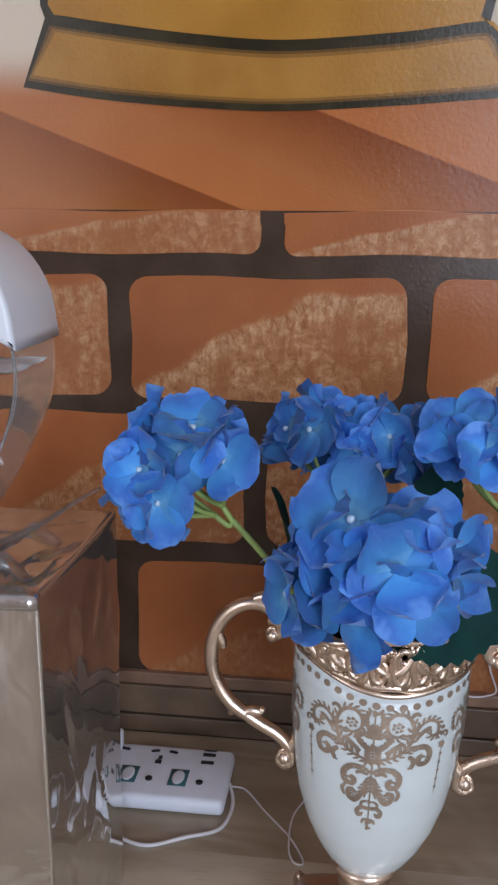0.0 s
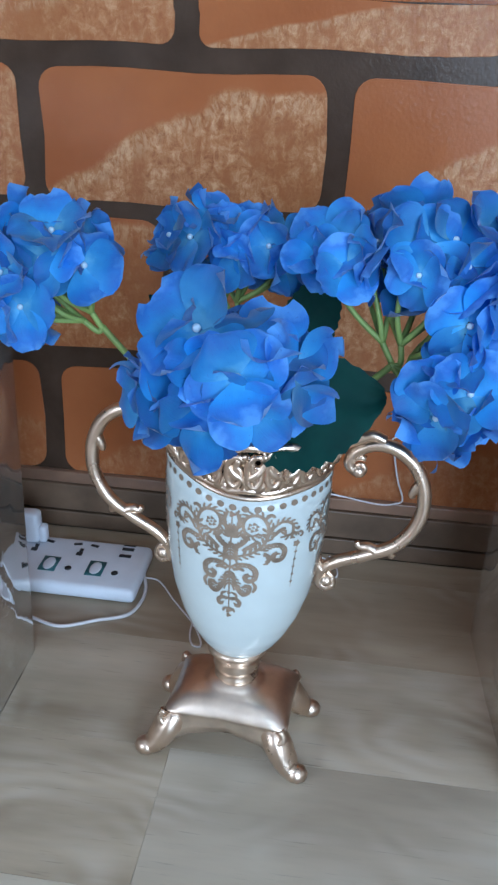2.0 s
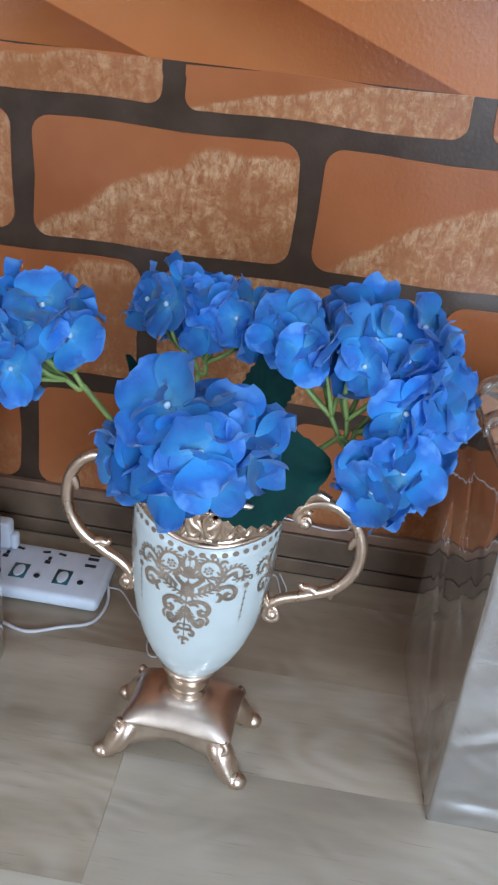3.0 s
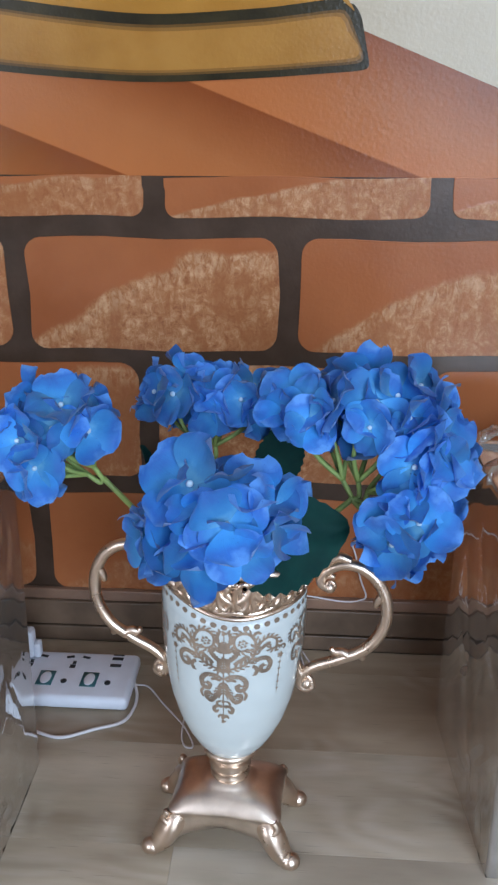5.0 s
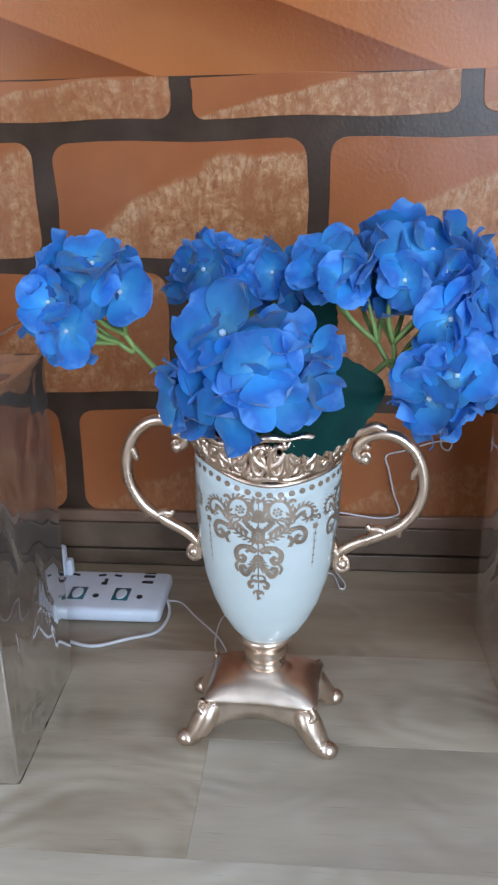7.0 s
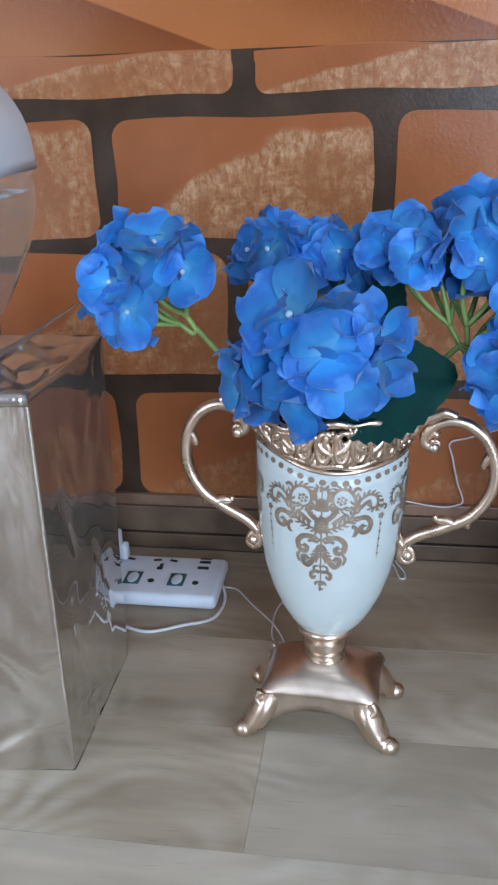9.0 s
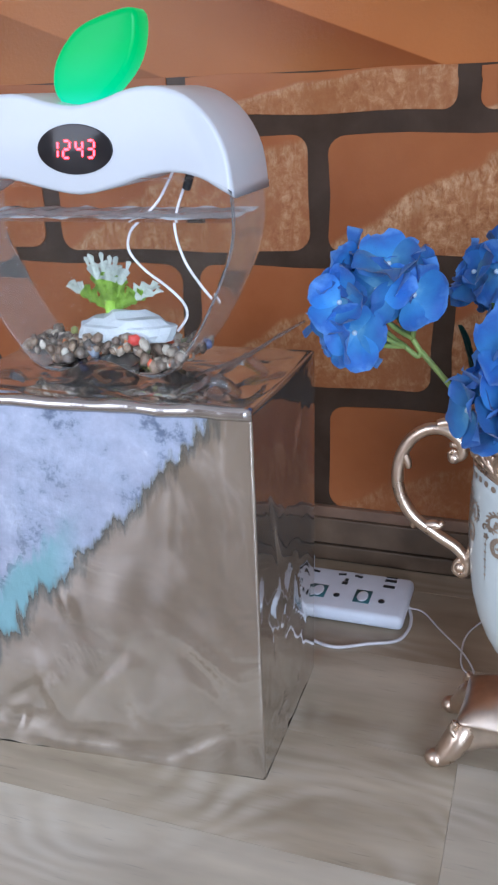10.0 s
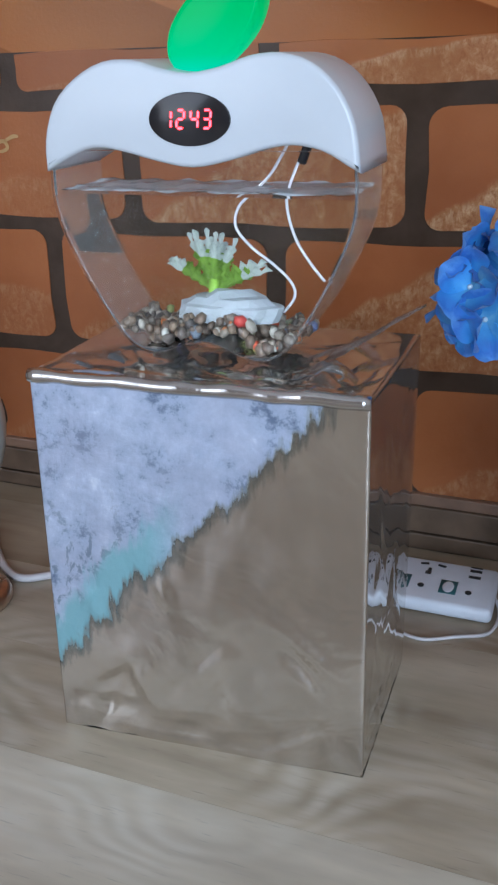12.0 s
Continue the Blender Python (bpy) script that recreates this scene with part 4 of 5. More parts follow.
def floret(head, m, rnd):
    """A pale heart with four petals round it."""
    fl = new("floret", HEARTS)
    fl.parent = head
    fl.matrix_basis = m
    t0 = rnd.uniform(0, 1.5)
    for k in range(4):
        pt = new("petal", PETALS[rnd.randrange(len(PETALS))])
        pt.parent = fl
        pt.matrix_basis = Matrix.Rotation(t0 + math.pi / 2 * k + rnd.uniform(-0.2, 0.2), 4, "Z") @ Matrix.Rotation(-rnd.uniform(-0.22, 0.5), 4, "Y")


def leaf_mesh(length, width, seed, curve=0.012):
    rnd = random.Random(seed)
    bm = bmesh.new()
    uvl = bm.loops.layers.uv.new("UVMap")
    rows = []
    nv, nu = 24, 8
    for i in range(nv + 1):
        t = i / nv
        w = width * (math.sin(math.pi * (0.03 + 0.95 * t ** 0.85)) ** 0.75)
        w *= 1 + (0.05 if i % 2 else -0.03)
        row = []
        for j in range(nu + 1):
            u = j / nu * 2 - 1
            z = curve * (t * t * -1.2) + 0.12 * width * abs(u) ** 1.4 + 0.0014 * math.sin(9 * t + 5 * u + seed)
            row.append((bm.verts.new((length * t, w * u, z)), (j / nu, t)))
        rows.append(row)
    for a, b in zip(rows, rows[1:]):
        for j in range(nu):
            quad = (a[j], a[j + 1], b[j + 1], b[j])
            f = bm.faces.new([v for v, _ in quad])
            for lp, (_, uv) in zip(f.loops, quad):
                lp[uvl].uv = uv
    return bm


def hydrangea(label, lobes, neck, root, seed, leaves=()):
    """A stem rising out of the vase to one head. lobes: centre, reach (x, y, z), number of florets, floret size."""
    rnd = random.Random(seed)
    h = thing("hydrangea", root, label, "flower", "hydrangeas in the vase")
    o = Vector(root)
    bm = bmesh.new()
    nk = Vector(neck)
    tube(bm, spline([Vector((0, 0, 0)), (nk - o) * 0.5 + Vector((0, 0, 0.012)), nk - o], 8), 0.0021, 8)
    part("stem", bm, STEM, h, "green plastic stem")
    for c, reach, count, size in lobes:
        c = Vector(c)
        fork = c + (nk - c) * 0.76 + Vector((0, 0, -0.002))
        br = bmesh.new()
        tube(br, spline([nk - o, nk + (fork - nk) * 0.5 + Vector((0.003, 0, -0.005)) - o, fork - o], 6), 0.0019, 7)
        part("branch", br, STEM, h)
        for k in range(5):
            a = 2 * math.pi * k / 5 + seed
            tip = c + Vector((math.cos(a) * reach[0] * 0.6, math.sin(a) * reach[1] * 0.6, rnd.uniform(-0.25, 0.3) * reach[2]))
            mid = fork + (tip - fork) * 0.55 + Vector((math.cos(a) * 0.005, math.sin(a) * 0.004, -0.005))
            br = bmesh.new()
            tube(br, spline([fork - o, mid - o, tip - o], 5), lambda t: 0.0020 - 0.0006 * t, 6)
            part("branch", br, STEM, h)
    gold = math.pi * (3 - 5 ** 0.5)
    for c, reach, count, size in lobes:
        c = Vector(c)
        away = (c - nk).normalized() if (c - nk).length > 0.01 else Vector((0, 0, 1))
        q = away.to_track_quat("Z", "Y")
        for k in range(count):
            zz = 1 - 1.55 * (k + 0.5) / count
            rr = math.sqrt(max(0, 1 - zz * zz))
            d = q @ Vector((rr * math.cos(gold * k + seed), rr * math.sin(gold * k + seed), zz))
            d = (d + Vector((rnd.uniform(-0.16, 0.16), rnd.uniform(-0.16, 0.16), rnd.uniform(-0.16, 0.16)))).normalized()
            p = c + Vector((d.x * reach[0], d.y * reach[1], d.z * reach[2])) * rnd.uniform(0.72, 1.12)
            face = (d + Vector((rnd.uniform(-0.55, 0.55), rnd.uniform(-0.7, 0.2), rnd.uniform(-0.35, 0.55)))).normalized()
            s = size * rnd.uniform(0.8, 1.15)
            floret(h, Matrix.LocRotScale(p - o, face.to_track_quat("Z", "Y") @ Euler((0, 0, rnd.uniform(0, 6.28))).to_quaternion(), (s, s, s)), rnd)
    for at, target, roll, ln, wd, sd in leaves:
        lf = part("leaf", leaf_mesh(ln, wd, sd), LEAF, h, "dark green serrated fabric leaf")
        d = (Vector(target) - Vector(at)).normalized()
        lf.matrix_basis = Matrix.Translation(Vector(at) - o) @ d.to_track_quat("X", "Z").to_matrix().to_4x4() @ Matrix.Rotation(radians(roll), 4, "X")
    return h


hydrangea("blue fabric hydrangea head drooping over the vase rim", [((0.058, 0.428, 0.336), (0.025, 0.028, 0.022), 9, 1.12), ((0.094, 0.424, 0.333), (0.025, 0.028, 0.022), 9, 1.12), ((0.052, 0.416, 0.314), (0.022, 0.018, 0.010), 5, 1.08)], (0.076, 0.455, 0.288), (0.078, 0.47, 0.215), 1,
          [((0.074, 0.452, 0.290), (0.160, 0.448, 0.316), 62, 0.094, 0.037, 3)])
hydrangea("blue fabric hydrangea head leaning out beside the carton", [((-0.038, 0.474, 0.381), (0.027, 0.026, 0.018), 11, 0.93), ((-0.058, 0.470, 0.357), (0.017, 0.022, 0.021), 10, 0.93)], (-0.012, 0.478, 0.334), (0.066, 0.478, 0.215), 2,
          [((0.024, 0.508, 0.285), (0.022, 0.520, 0.350), 80, 0.06, 0.016, 5)])
hydrangea("blue fabric hydrangea head at the back of the bunch", [((0.038, 0.566, 0.368), (0.030, 0.026, 0.018), 12, 0.94), ((0.078, 0.556, 0.366), (0.032, 0.024, 0.018), 11, 0.94)], (0.058, 0.54, 0.328), (0.078, 0.49, 0.215), 3,
          [((0.100, 0.522, 0.300), (0.128, 0.535, 0.360), 75, 0.072, 0.019, 7)])
hydrangea("large blue fabric hydrangea head arching away from the vase", [((0.140, 0.500, 0.384), (0.028, 0.026, 0.013), 12, 0.90), ((0.186, 0.492, 0.384), (0.040, 0.034, 0.021), 20, 0.94), ((0.214, 0.478, 0.356), (0.027, 0.030, 0.028), 13, 0.98), ((0.204, 0.456, 0.318), (0.025, 0.024, 0.027), 12, 0.99)],
          (0.168, 0.474, 0.325), (0.09, 0.48, 0.215), 4)


# ---- foil-wrapped cartons ----
def carton_mesh(corners_low, corners_high, seed, cut=54):
    """A carton under film: four lower and four upper corners in order round it, sides softly dented."""
    bm = bmesh.new()
    lo, hi = [Vector(c) for c in corners_low], [Vector(c) for c in corners_high]

    def sheet(a, b, c, d, amp):
        nrm = (b - a).cross(d - a).normalized()
        rnd = random.Random(seed * 7 + len(bm.verts))
        folds = []
        for k in range(22):
            low = rnd.random() < 0.65
            u0, v0 = rnd.random(), rnd.random() * (0.45 if low else 1.0)
            ang = rnd.uniform(-1.2, -0.3) if rnd.random() < 0.7 else rnd.uniform(0.1, 1.4)
            folds.append((u0, v0, math.cos(ang), math.sin(ang), rnd.uniform(0.06, 0.3), rnd.uniform(0.008, 0.022), rnd.uniform(-1, 1)))
        # film gathered in long shallow pleats along the foot
        for k in range(7):
            folds.append((rnd.uniform(0.1, 0.6), rnd.uniform(0.0, 0.11), 0.985, rnd.uniform(-0.16, 0.0), rnd.uniform(0.25, 0.55), rnd.uniform(0.006, 0.011), rnd.uniform(-0.9, 0.9)))
        rows = []
        for i in range(cut + 1):
            v = i / cut
            row = []
            for j in range(cut + 1):
                u = j / cut
                p = a * (1 - u) * (1 - v) + b * u * (1 - v) + c * u * v + d * (1 - u) * v
                edge = min(1, 6 * min(u, 1 - u, v + 0.07, 1 - v))
                nz = noise.noise(p * 11 + Vector((seed, 0, 0))) + 0.5 * noise.noise(p * 34 + Vector((0, seed, 0)))
                for u0, v0, du, dv, ln, wd, hg in folds:
                    al, ac = (u - u0) * du + (v - v0) * dv, -(u - u0) * dv + (v - v0) * du
                    if abs(al) < ln and abs(ac) < wd * 3:
                        nz += (1.7 if v < 0.5 else 1.0) * hg * (1 - abs(al) / ln) * math.exp(-(ac / wd) ** 2)
                row.append(bm.verts.new(p + nrm * amp * edge * nz))
            rows.append(row)
        for r, s in zip(rows, rows[1:]):
            for j in range(cut):
                bm.faces.new((r[j], r[j + 1], s[j + 1], s[j]))
    for k in range(4):
        sheet(lo[k], lo[(k + 1) % 4], hi[(k + 1) % 4], hi[k], 0.0022)
    sheet(hi[0], hi[1], hi[2], hi[3], 0.0036)
    bm.faces.new([bm.verts.new(p) for p in reversed(lo)])
    bmesh.ops.remove_doubles(bm, verts=bm.verts, dist=0.0004)
    bm.normal_update()
    for f in bm.faces:
        f.material_index = 1 if abs(f.normal.x) > 0.7 or f.normal.z > 0.7 else 0
    edges = [e for e in bm.edges if e.is_manifold and e.calc_face_angle(0) > 0.9]
    bmesh.ops.bevel(bm, geom=edges, offset=0.0034, segments=3, profile=0.5, affect="EDGES", clamp_overlap=True)
    return bm


def carton(at, low, high, label, seed, flaps, film):
    c = thing("foil_carton", at, label, "carton", "foil-wrapped cartons")
    part("carton_body", carton_mesh(low, high, seed), [film, FOIL_TAUT], c, "dull silver film stretched over a carton")
    # rolled upper front edge of the film
    a, b = Vector(high[0]), Vector(high[1])
    bm = bmesh.new()
    tube(bm, [a.lerp(b, k / 40) + Vector((0, 0.0008 + 0.0009 * noise.noise(Vector((k * 0.31, seed, 0))), -0.0024 + 0.0016 * noise.noise(Vector((k * 0.22, seed, 4))))) for k in range(41)], lambda t: 0.0052 + 0.0014 * noise.noise(Vector((t * 14, seed, 9))), 14)
    part("film_hem", bm, FOIL, c, "shiny rolled edge of the film")
    for pts, w, sd in flaps:
        rnd = random.Random(sd)
        bm = bmesh.new()
        line = spline(pts, 4)
        rows = []
        for i, p in enumerate(line):
            t = i / (len(line) - 1)
            wd = w * (0.25 + 0.75 * math.sin(math.pi * (0.1 + 0.8 * t)))
            sway = math.sin(t * 7 + sd)
            rows.append([bm.verts.new(p + Vector((rnd.uniform(-1, 1) * wd * 0.12, k * wd * 0.8, (q + 0.25 * sway) * wd + rnd.uniform(-0.12, 0.12) * wd))) for k, q in ((-1, 0.0), (-0.35, 0.55), (0.3, 0.35), (1, 0.5))])
        for a, b in zip(rows, rows[1:]):
            for k in range(3):
                bm.faces.new((a[k], a[k + 1], b[k + 1], b[k]))
        bmesh.ops.solidify(bm, geom=bm.faces[:], thickness=0.0004)
        part("foil_flap", bm, FOIL_LOOSE, c, "loose crumpled flap of silver film")
    return c


BX, BY = -0.235, 0.48
carton((BX, BY, 0), [(-0.126, -0.103, 0), (0.125, -0.081, 0), (0.124, 0.072, 0), (-0.126, 0.065, 0)],
       [(-0.133, -0.078, 0.303), (0.119, -0.064, 0.303), (0.122, 0.092, 0.303), (-0.133, 0.085, 0.303)],
       "carton wrapped in silver film under the apple fish tank", 3,
       [([(0.060, -0.020, 0.309), (0.085, -0.018, 0.320), (0.112, -0.010, 0.334), (0.141, -0.004, 0.351)], 0.0062, 1),
        ([(0.090, -0.040, 0.304), (0.100, -0.020, 0.309), (0.112, -0.005, 0.305), (0.119, 0.02, 0.304)], 0.007, 9),
        ([(-0.128, -0.068, 0.303), (-0.11, -0.060, 0.307), (-0.09, -0.058, 0.304)], 0.005, 10),
        ([(-0.12, -0.050, 0.305), (-0.09, -0.045, 0.309), (-0.07, -0.045, 0.305)], 0.008, 2),
        ([(0.06, -0.045, 0.306), (0.08, -0.04, 0.313), (0.105, -0.045, 0.307)], 0.009, 3),
        ([(0.07, -0.005, 0.306), (0.09, 0.0, 0.315), (0.108, 0.01, 0.306)], 0.010, 4)], FOIL_CRINKLE_GLARE)
carton((0.41, 0.545, 0), [(-0.120, -0.098, 0), (0.125, -0.10, 0), (0.125, 0.10, 0), (-0.135, 0.10, 0)],
       [(-0.121, -0.088, 0.303), (0.125, -0.09, 0.303), (0.125, 0.11, 0.303), (-0.130, 0.11, 0.303)],
       "carton wrapped in silver film beside the hydrangeas", 8,
       [([(-0.125, 0.03, 0.300), (-0.135, 0.045, 0.318), (-0.118, 0.055, 0.332), (-0.09, 0.06, 0.322)], 0.010, 6),
        ([(-0.124, 0.0, 0.302), (-0.132, 0.01, 0.312), (-0.11, 0.02, 0.318)], 0.012, 7),
        ([(-0.128, 0.06, 0.296), (-0.134, 0.062, 0.285), (-0.132, 0.06, 0.270)], 0.004, 8)], FOIL)


# ---- the apple fish tank ----
TX, TY0, TY1, TZ = -0.253, 0.455, 0.535, 0.3065
CAP_TOP = [(-0.1150, 0.4372), (-0.1137, 0.4585), (-0.1040, 0.482), (-0.0860, 0.4985), (-0.0630, 0.5085), (-0.0400, 0.5090), (-0.0210, 0.5040), (0.0, 0.5005), (0.0220, 0.5035), (0.0430, 0.5095), (0.0640, 0.5105), (0.0840, 0.5045), (0.1010, 0.4900), (0.1125, 0.4680), (0.1165, 0.4387)]
CAP_LOW = [(0.1070, 0.4437), (0.0910, 0.4522), (0.0710, 0.4557), (0.0500, 0.4527), (0.0280, 0.4462), (0.0, 0.4412), (-0.0270, 0.4452), (-0.0500, 0.4507), (-0.0740, 0.4537), (-0.0950, 0.4472)]
GLASS_EDGE = [(-0.1130, 0.4460), (-0.1140, 0.4200), (-0.1105, 0.4000), (-0.1025, 0.3800), (-0.0920, 0.3590), (-0.0800, 0.3380), (-0.0660, 0.3190), (-0.0560, 0.3105), (-0.0430, 0.3067), (-0.0300, 0.3088), (-0.0140, 0.3150), (-0.0030, 0.3178)]


def plate_loop(bm, outline, y0, y1, bevel, seg=4):
    f0 = [bm.verts.new((x, y0, z)) for x, z in outline]
    f1 = [bm.verts.new((x, y1, z)) for x, z in outline]
    n = len(outline)
    a, b = bm.faces.new(f0), bm.faces.new(f1[::-1])
    for i in range(n):
        bm.faces.new((f0[i], f1[i], f1[(i + 1) % n], f0[(i + 1) % n]))
    bmesh.ops.recalc_face_normals(bm, faces=bm.faces)
    if bevel:
        bmesh.ops.bevel(bm, geom=list(a.edges) + list(b.edges), offset=bevel, segments=seg, profile=0.5, affect="EDGES")


def fine(outline, steps=4, closed=True):
    return [(p.x, p.y) for p in spline([(x, z, 0) for x, z in outline], steps, closed)]


def glass_half(shrink, top):
    pts = [(x + shrink * min(1, abs(x) / 0.05), max(z, 0.3067 + shrink)) for x, z in GLASS_EDGE if z <= top + 0.001]
    pts = [(pts[0][0], top)] + [p for p in pts if p[1] < top - 0.002]
    left = fine(pts, 4, False)
    return left + [(-x, z) for x, z in reversed(left)]


def fish_tank():
    t = thing("fish_tank", (TX, TY0, TZ), "clear apple-shaped desktop fish tank with white lid and glowing leaf", "fish tank")
    deep = TY1 - TY0

    def loc(ob):
        ob.location = (0, 0, -TZ)
        return ob
    bm = bmesh.new()
    up, dn = fine(CAP_TOP, 3, False), fine([CAP_TOP[-1]] + CAP_LOW + [CAP_TOP[0]], 3, False)
    plate_loop(bm, up + dn[1:-1], 0.0, deep, 0.0035)
    cap = loc(part("lid", bm, WHITE, t, "glossy white wavy plastic lid"))
    # clear shell: thin front and back panes, and the curved wall between them
    outer, inner = glass_half(0.0, 0.452), glass_half(0.0022, 0.452)
    for name, y0, y1 in (("front_pane", 0.0035, 0.0057), ("back_pane", deep - 0.0057, deep - 0.0035)):
        bm = bmesh.new()
        plate_loop(bm, outer, y0, y1, 0.0004, 1)
        loc(part(name, bm, GLASS, t, "clear acrylic pane", shade=False)).visible_shadow = False
    bm = bmesh.new()
    n = len(outer)
    rows = [[bm.verts.new((x, y, z)) for x, z in pts] for pts, y in ((outer, 0.0072), (outer, deep - 0.0072), (inner, deep - 0.0072), (inner, 0.0072))]
    for a, b in ((0, 1), (1, 2), (2, 3), (3, 0)):
        for i in range(n - 1):
            bm.faces.new((rows[a][i], rows[a][i + 1], rows[b][i + 1], rows[b][i]))
    bmesh.ops.recalc_face_normals(bm, faces=bm.faces)
    loc(part("side_wall", bm, ACRYLIC_EDGE, t, "curved clear acrylic wall", shade=False)).visible_shadow = False
    bm = bmesh.new()
    plate_loop(bm, glass_half(0.0034, 0.4215), 0.0086, deep - 0.0086, 0.0)
    w = loc(part("water", bm, WATER, t, "clear water, three quarters full", shade=False))
    w.visible_shadow = False
    bm = bmesh.new()
    nx, ny = 30, 8
    rows = [[bm.verts.new((-0.1085 + 0.217 * i / nx, 0.0068 + (deep - 0.0136) * j / ny, 0.4242 + 0.0022 * noise.noise(Vector((i * 0.55, j * 0.9, 1.0))))) for i in range(nx + 1)] for j in range(ny + 1)]
    for r, q in zip(rows, rows[1:]):
        for i in range(nx):
            bm.faces.new((r[i], r[i + 1], q[i + 1], q[i]))
    bmesh.ops.solidify(bm, geom=bm.faces[:], thickness=0.0008)
    loc(part("water_surface", bm, SURFACE, t, "rippled surface of the water")).visible_shadow = False
    # the glowing leaf
    lf = fine([(-0.012, 0.4985), (-0.0225, 0.5102), (-0.019, 0.5293), (-0.002, 0.5480), (0.019, 0.5562), (0.0435, 0.5592), (0.0455, 0.5424), (0.0375, 0.5232), (0.0200, 0.5064), (0.004, 0.4985)], 4)
    bm = bmesh.new()
    plate_loop(bm, lf, 0.018, 0.040, 0.0045, 3)
    loc(part("leaf_lamp", bm, LEAF_LAMP, t, "translucent green leaf-shaped lamp, lit"))
    # clock
    bm = bmesh.new()
    plate_loop(bm, [(0.0005 + 0.0295 * math.cos(2 * math.pi * k / 48), 0.4720 + 0.0168 * math.sin(2 * math.pi * k / 48)) for k in range(48)], -0.0012, 0.002, 0.0006, 2)
    clock = loc(part("clock_face", bm, BLACK, cap, "dark oval clock window"))
    clock.location = (0, 0, 0)
    seg = {"a": ((0, 1), (1, 1)), "b": ((1, 1), (1, 0.5)), "c": ((1, 0.5), (1, 0)), "d": ((0, 0), (1, 0)), "e": ((0, 0.5), (0, 0)), "f": ((0, 1), (0, 0.5)), "g": ((0, 0.5), (1, 0.5))}
    for digit, lit, x in (("1", "bc", -0.0180), ("2", "abged", -0.0085), ("4", "fgbc", 0.0015), ("3", "abgcd", 0.0105)):
        bm = bmesh.new()
        for s in lit:
            (xa, za), (xb, zb) = seg[s]
            pa, pb = [Vector((x + 0.0052 * u + 0.0012 * v, 0, 0.4666 + 0.0112 * v)) for u, v in ((xa, za), (xb, zb))]
            d = (pb - pa).normalized()
            nn = Vector((-d.z, 0, d.x)) * 0.00075
            a, b = pa + d * 0.0006, pb - d * 0.0006
            vs = [Vector((p.x, -0.0018, p.z)) for p in (a - d * 0.0, a + nn + d * 0.0004, b + nn - d * 0.0004, b, b - nn - d * 0.0004, a - nn + d * 0.0004)]
            f = bm.faces.new([bm.verts.new(p) for p in vs])
        bmesh.ops.solidify(bm, geom=bm.faces[:], thickness=0.0003)
        dg = part("digit", bm, DIGIT, cap, "red lit figure " + digit, shade=False)
    # inner tubes and pump plug
    for pts, r, mt, nm in (([(0.055, 0.045, 0.456), (0.050, 0.045, 0.447), (0.040, 0.045, 0.432), (0.027, 0.045, 0.420), (0.016, 0.045, 0.409), (0.014, 0.045, 0.395), (0.026, 0.045, 0.381), (0.043, 0.045, 0.369), (0.056, 0.045, 0.357), (0.0585, 0.045, 0.346), (0.050, 0.045, 0.334)], 0.0011, CORD, "air_tube"),
                           ([(0.067, 0.045, 0.452), (0.059, 0.045, 0.436), (0.0535, 0.045, 0.420), (0.0545, 0.045, 0.404), (0.061, 0.045, 0.386), (0.072, 0.045, 0.370), (0.0815, 0.045, 0.3590)], 0.0011, CORD, "air_tube"),
                           ([(0.071, 0.040, 0.458), (0.068, 0.042, 0.450), (0.064, 0.044, 0.441)], 0.0034, BLACK, "plug")):
        bm = bmesh.new()
        tube(bm, spline(pts, 8), r, 8)
        loc(part(nm, bm, mt, t))
    return t


fish_tank()


def gravel():
    """Pebbles heaped along the tank's floor."""
    rnd = random.Random(11)
    g = bmesh.new()
    for k in range(430):
        x = rnd.uniform(-0.069, 0.069)
        arch = 0.0105 * max(0, 1 - (abs(x) / 0.04) ** 1.6)
        floor_z = 0.3125 + arch + max(0, abs(x) - 0.043) ** 1.35 * 1.1
        heap = (0.0165 + 0.006 * math.sin(x * 60 + 1)) * (1 - 0.4 * arch / 0.0105) * (1 - 0.5 * max(0, abs(x) - 0.05) / 0.02)
        y = rnd.uniform(0.012, 0.068)
        z = floor_z + rnd.random() * heap
        r = rnd.uniform(0.0030, 0.0056)
        q = Euler((rnd.uniform(0, 6), rnd.uniform(0, 6), rnd.uniform(0, 6)))
        bmesh.ops.create_icosphere(g, subdivisions=1, radius=1, matrix=Matrix.LocRotScale((x, y, z), q, (r * 1.25, r, r * 0.8)))
    ob = tagged(part("gravel", g, PEBBLE), "mixed brown pebbles with a few bright ones, in the fish tank", "gravel", kind="stuff")
    ob.location = (TX, TY0, 0)


gravel()


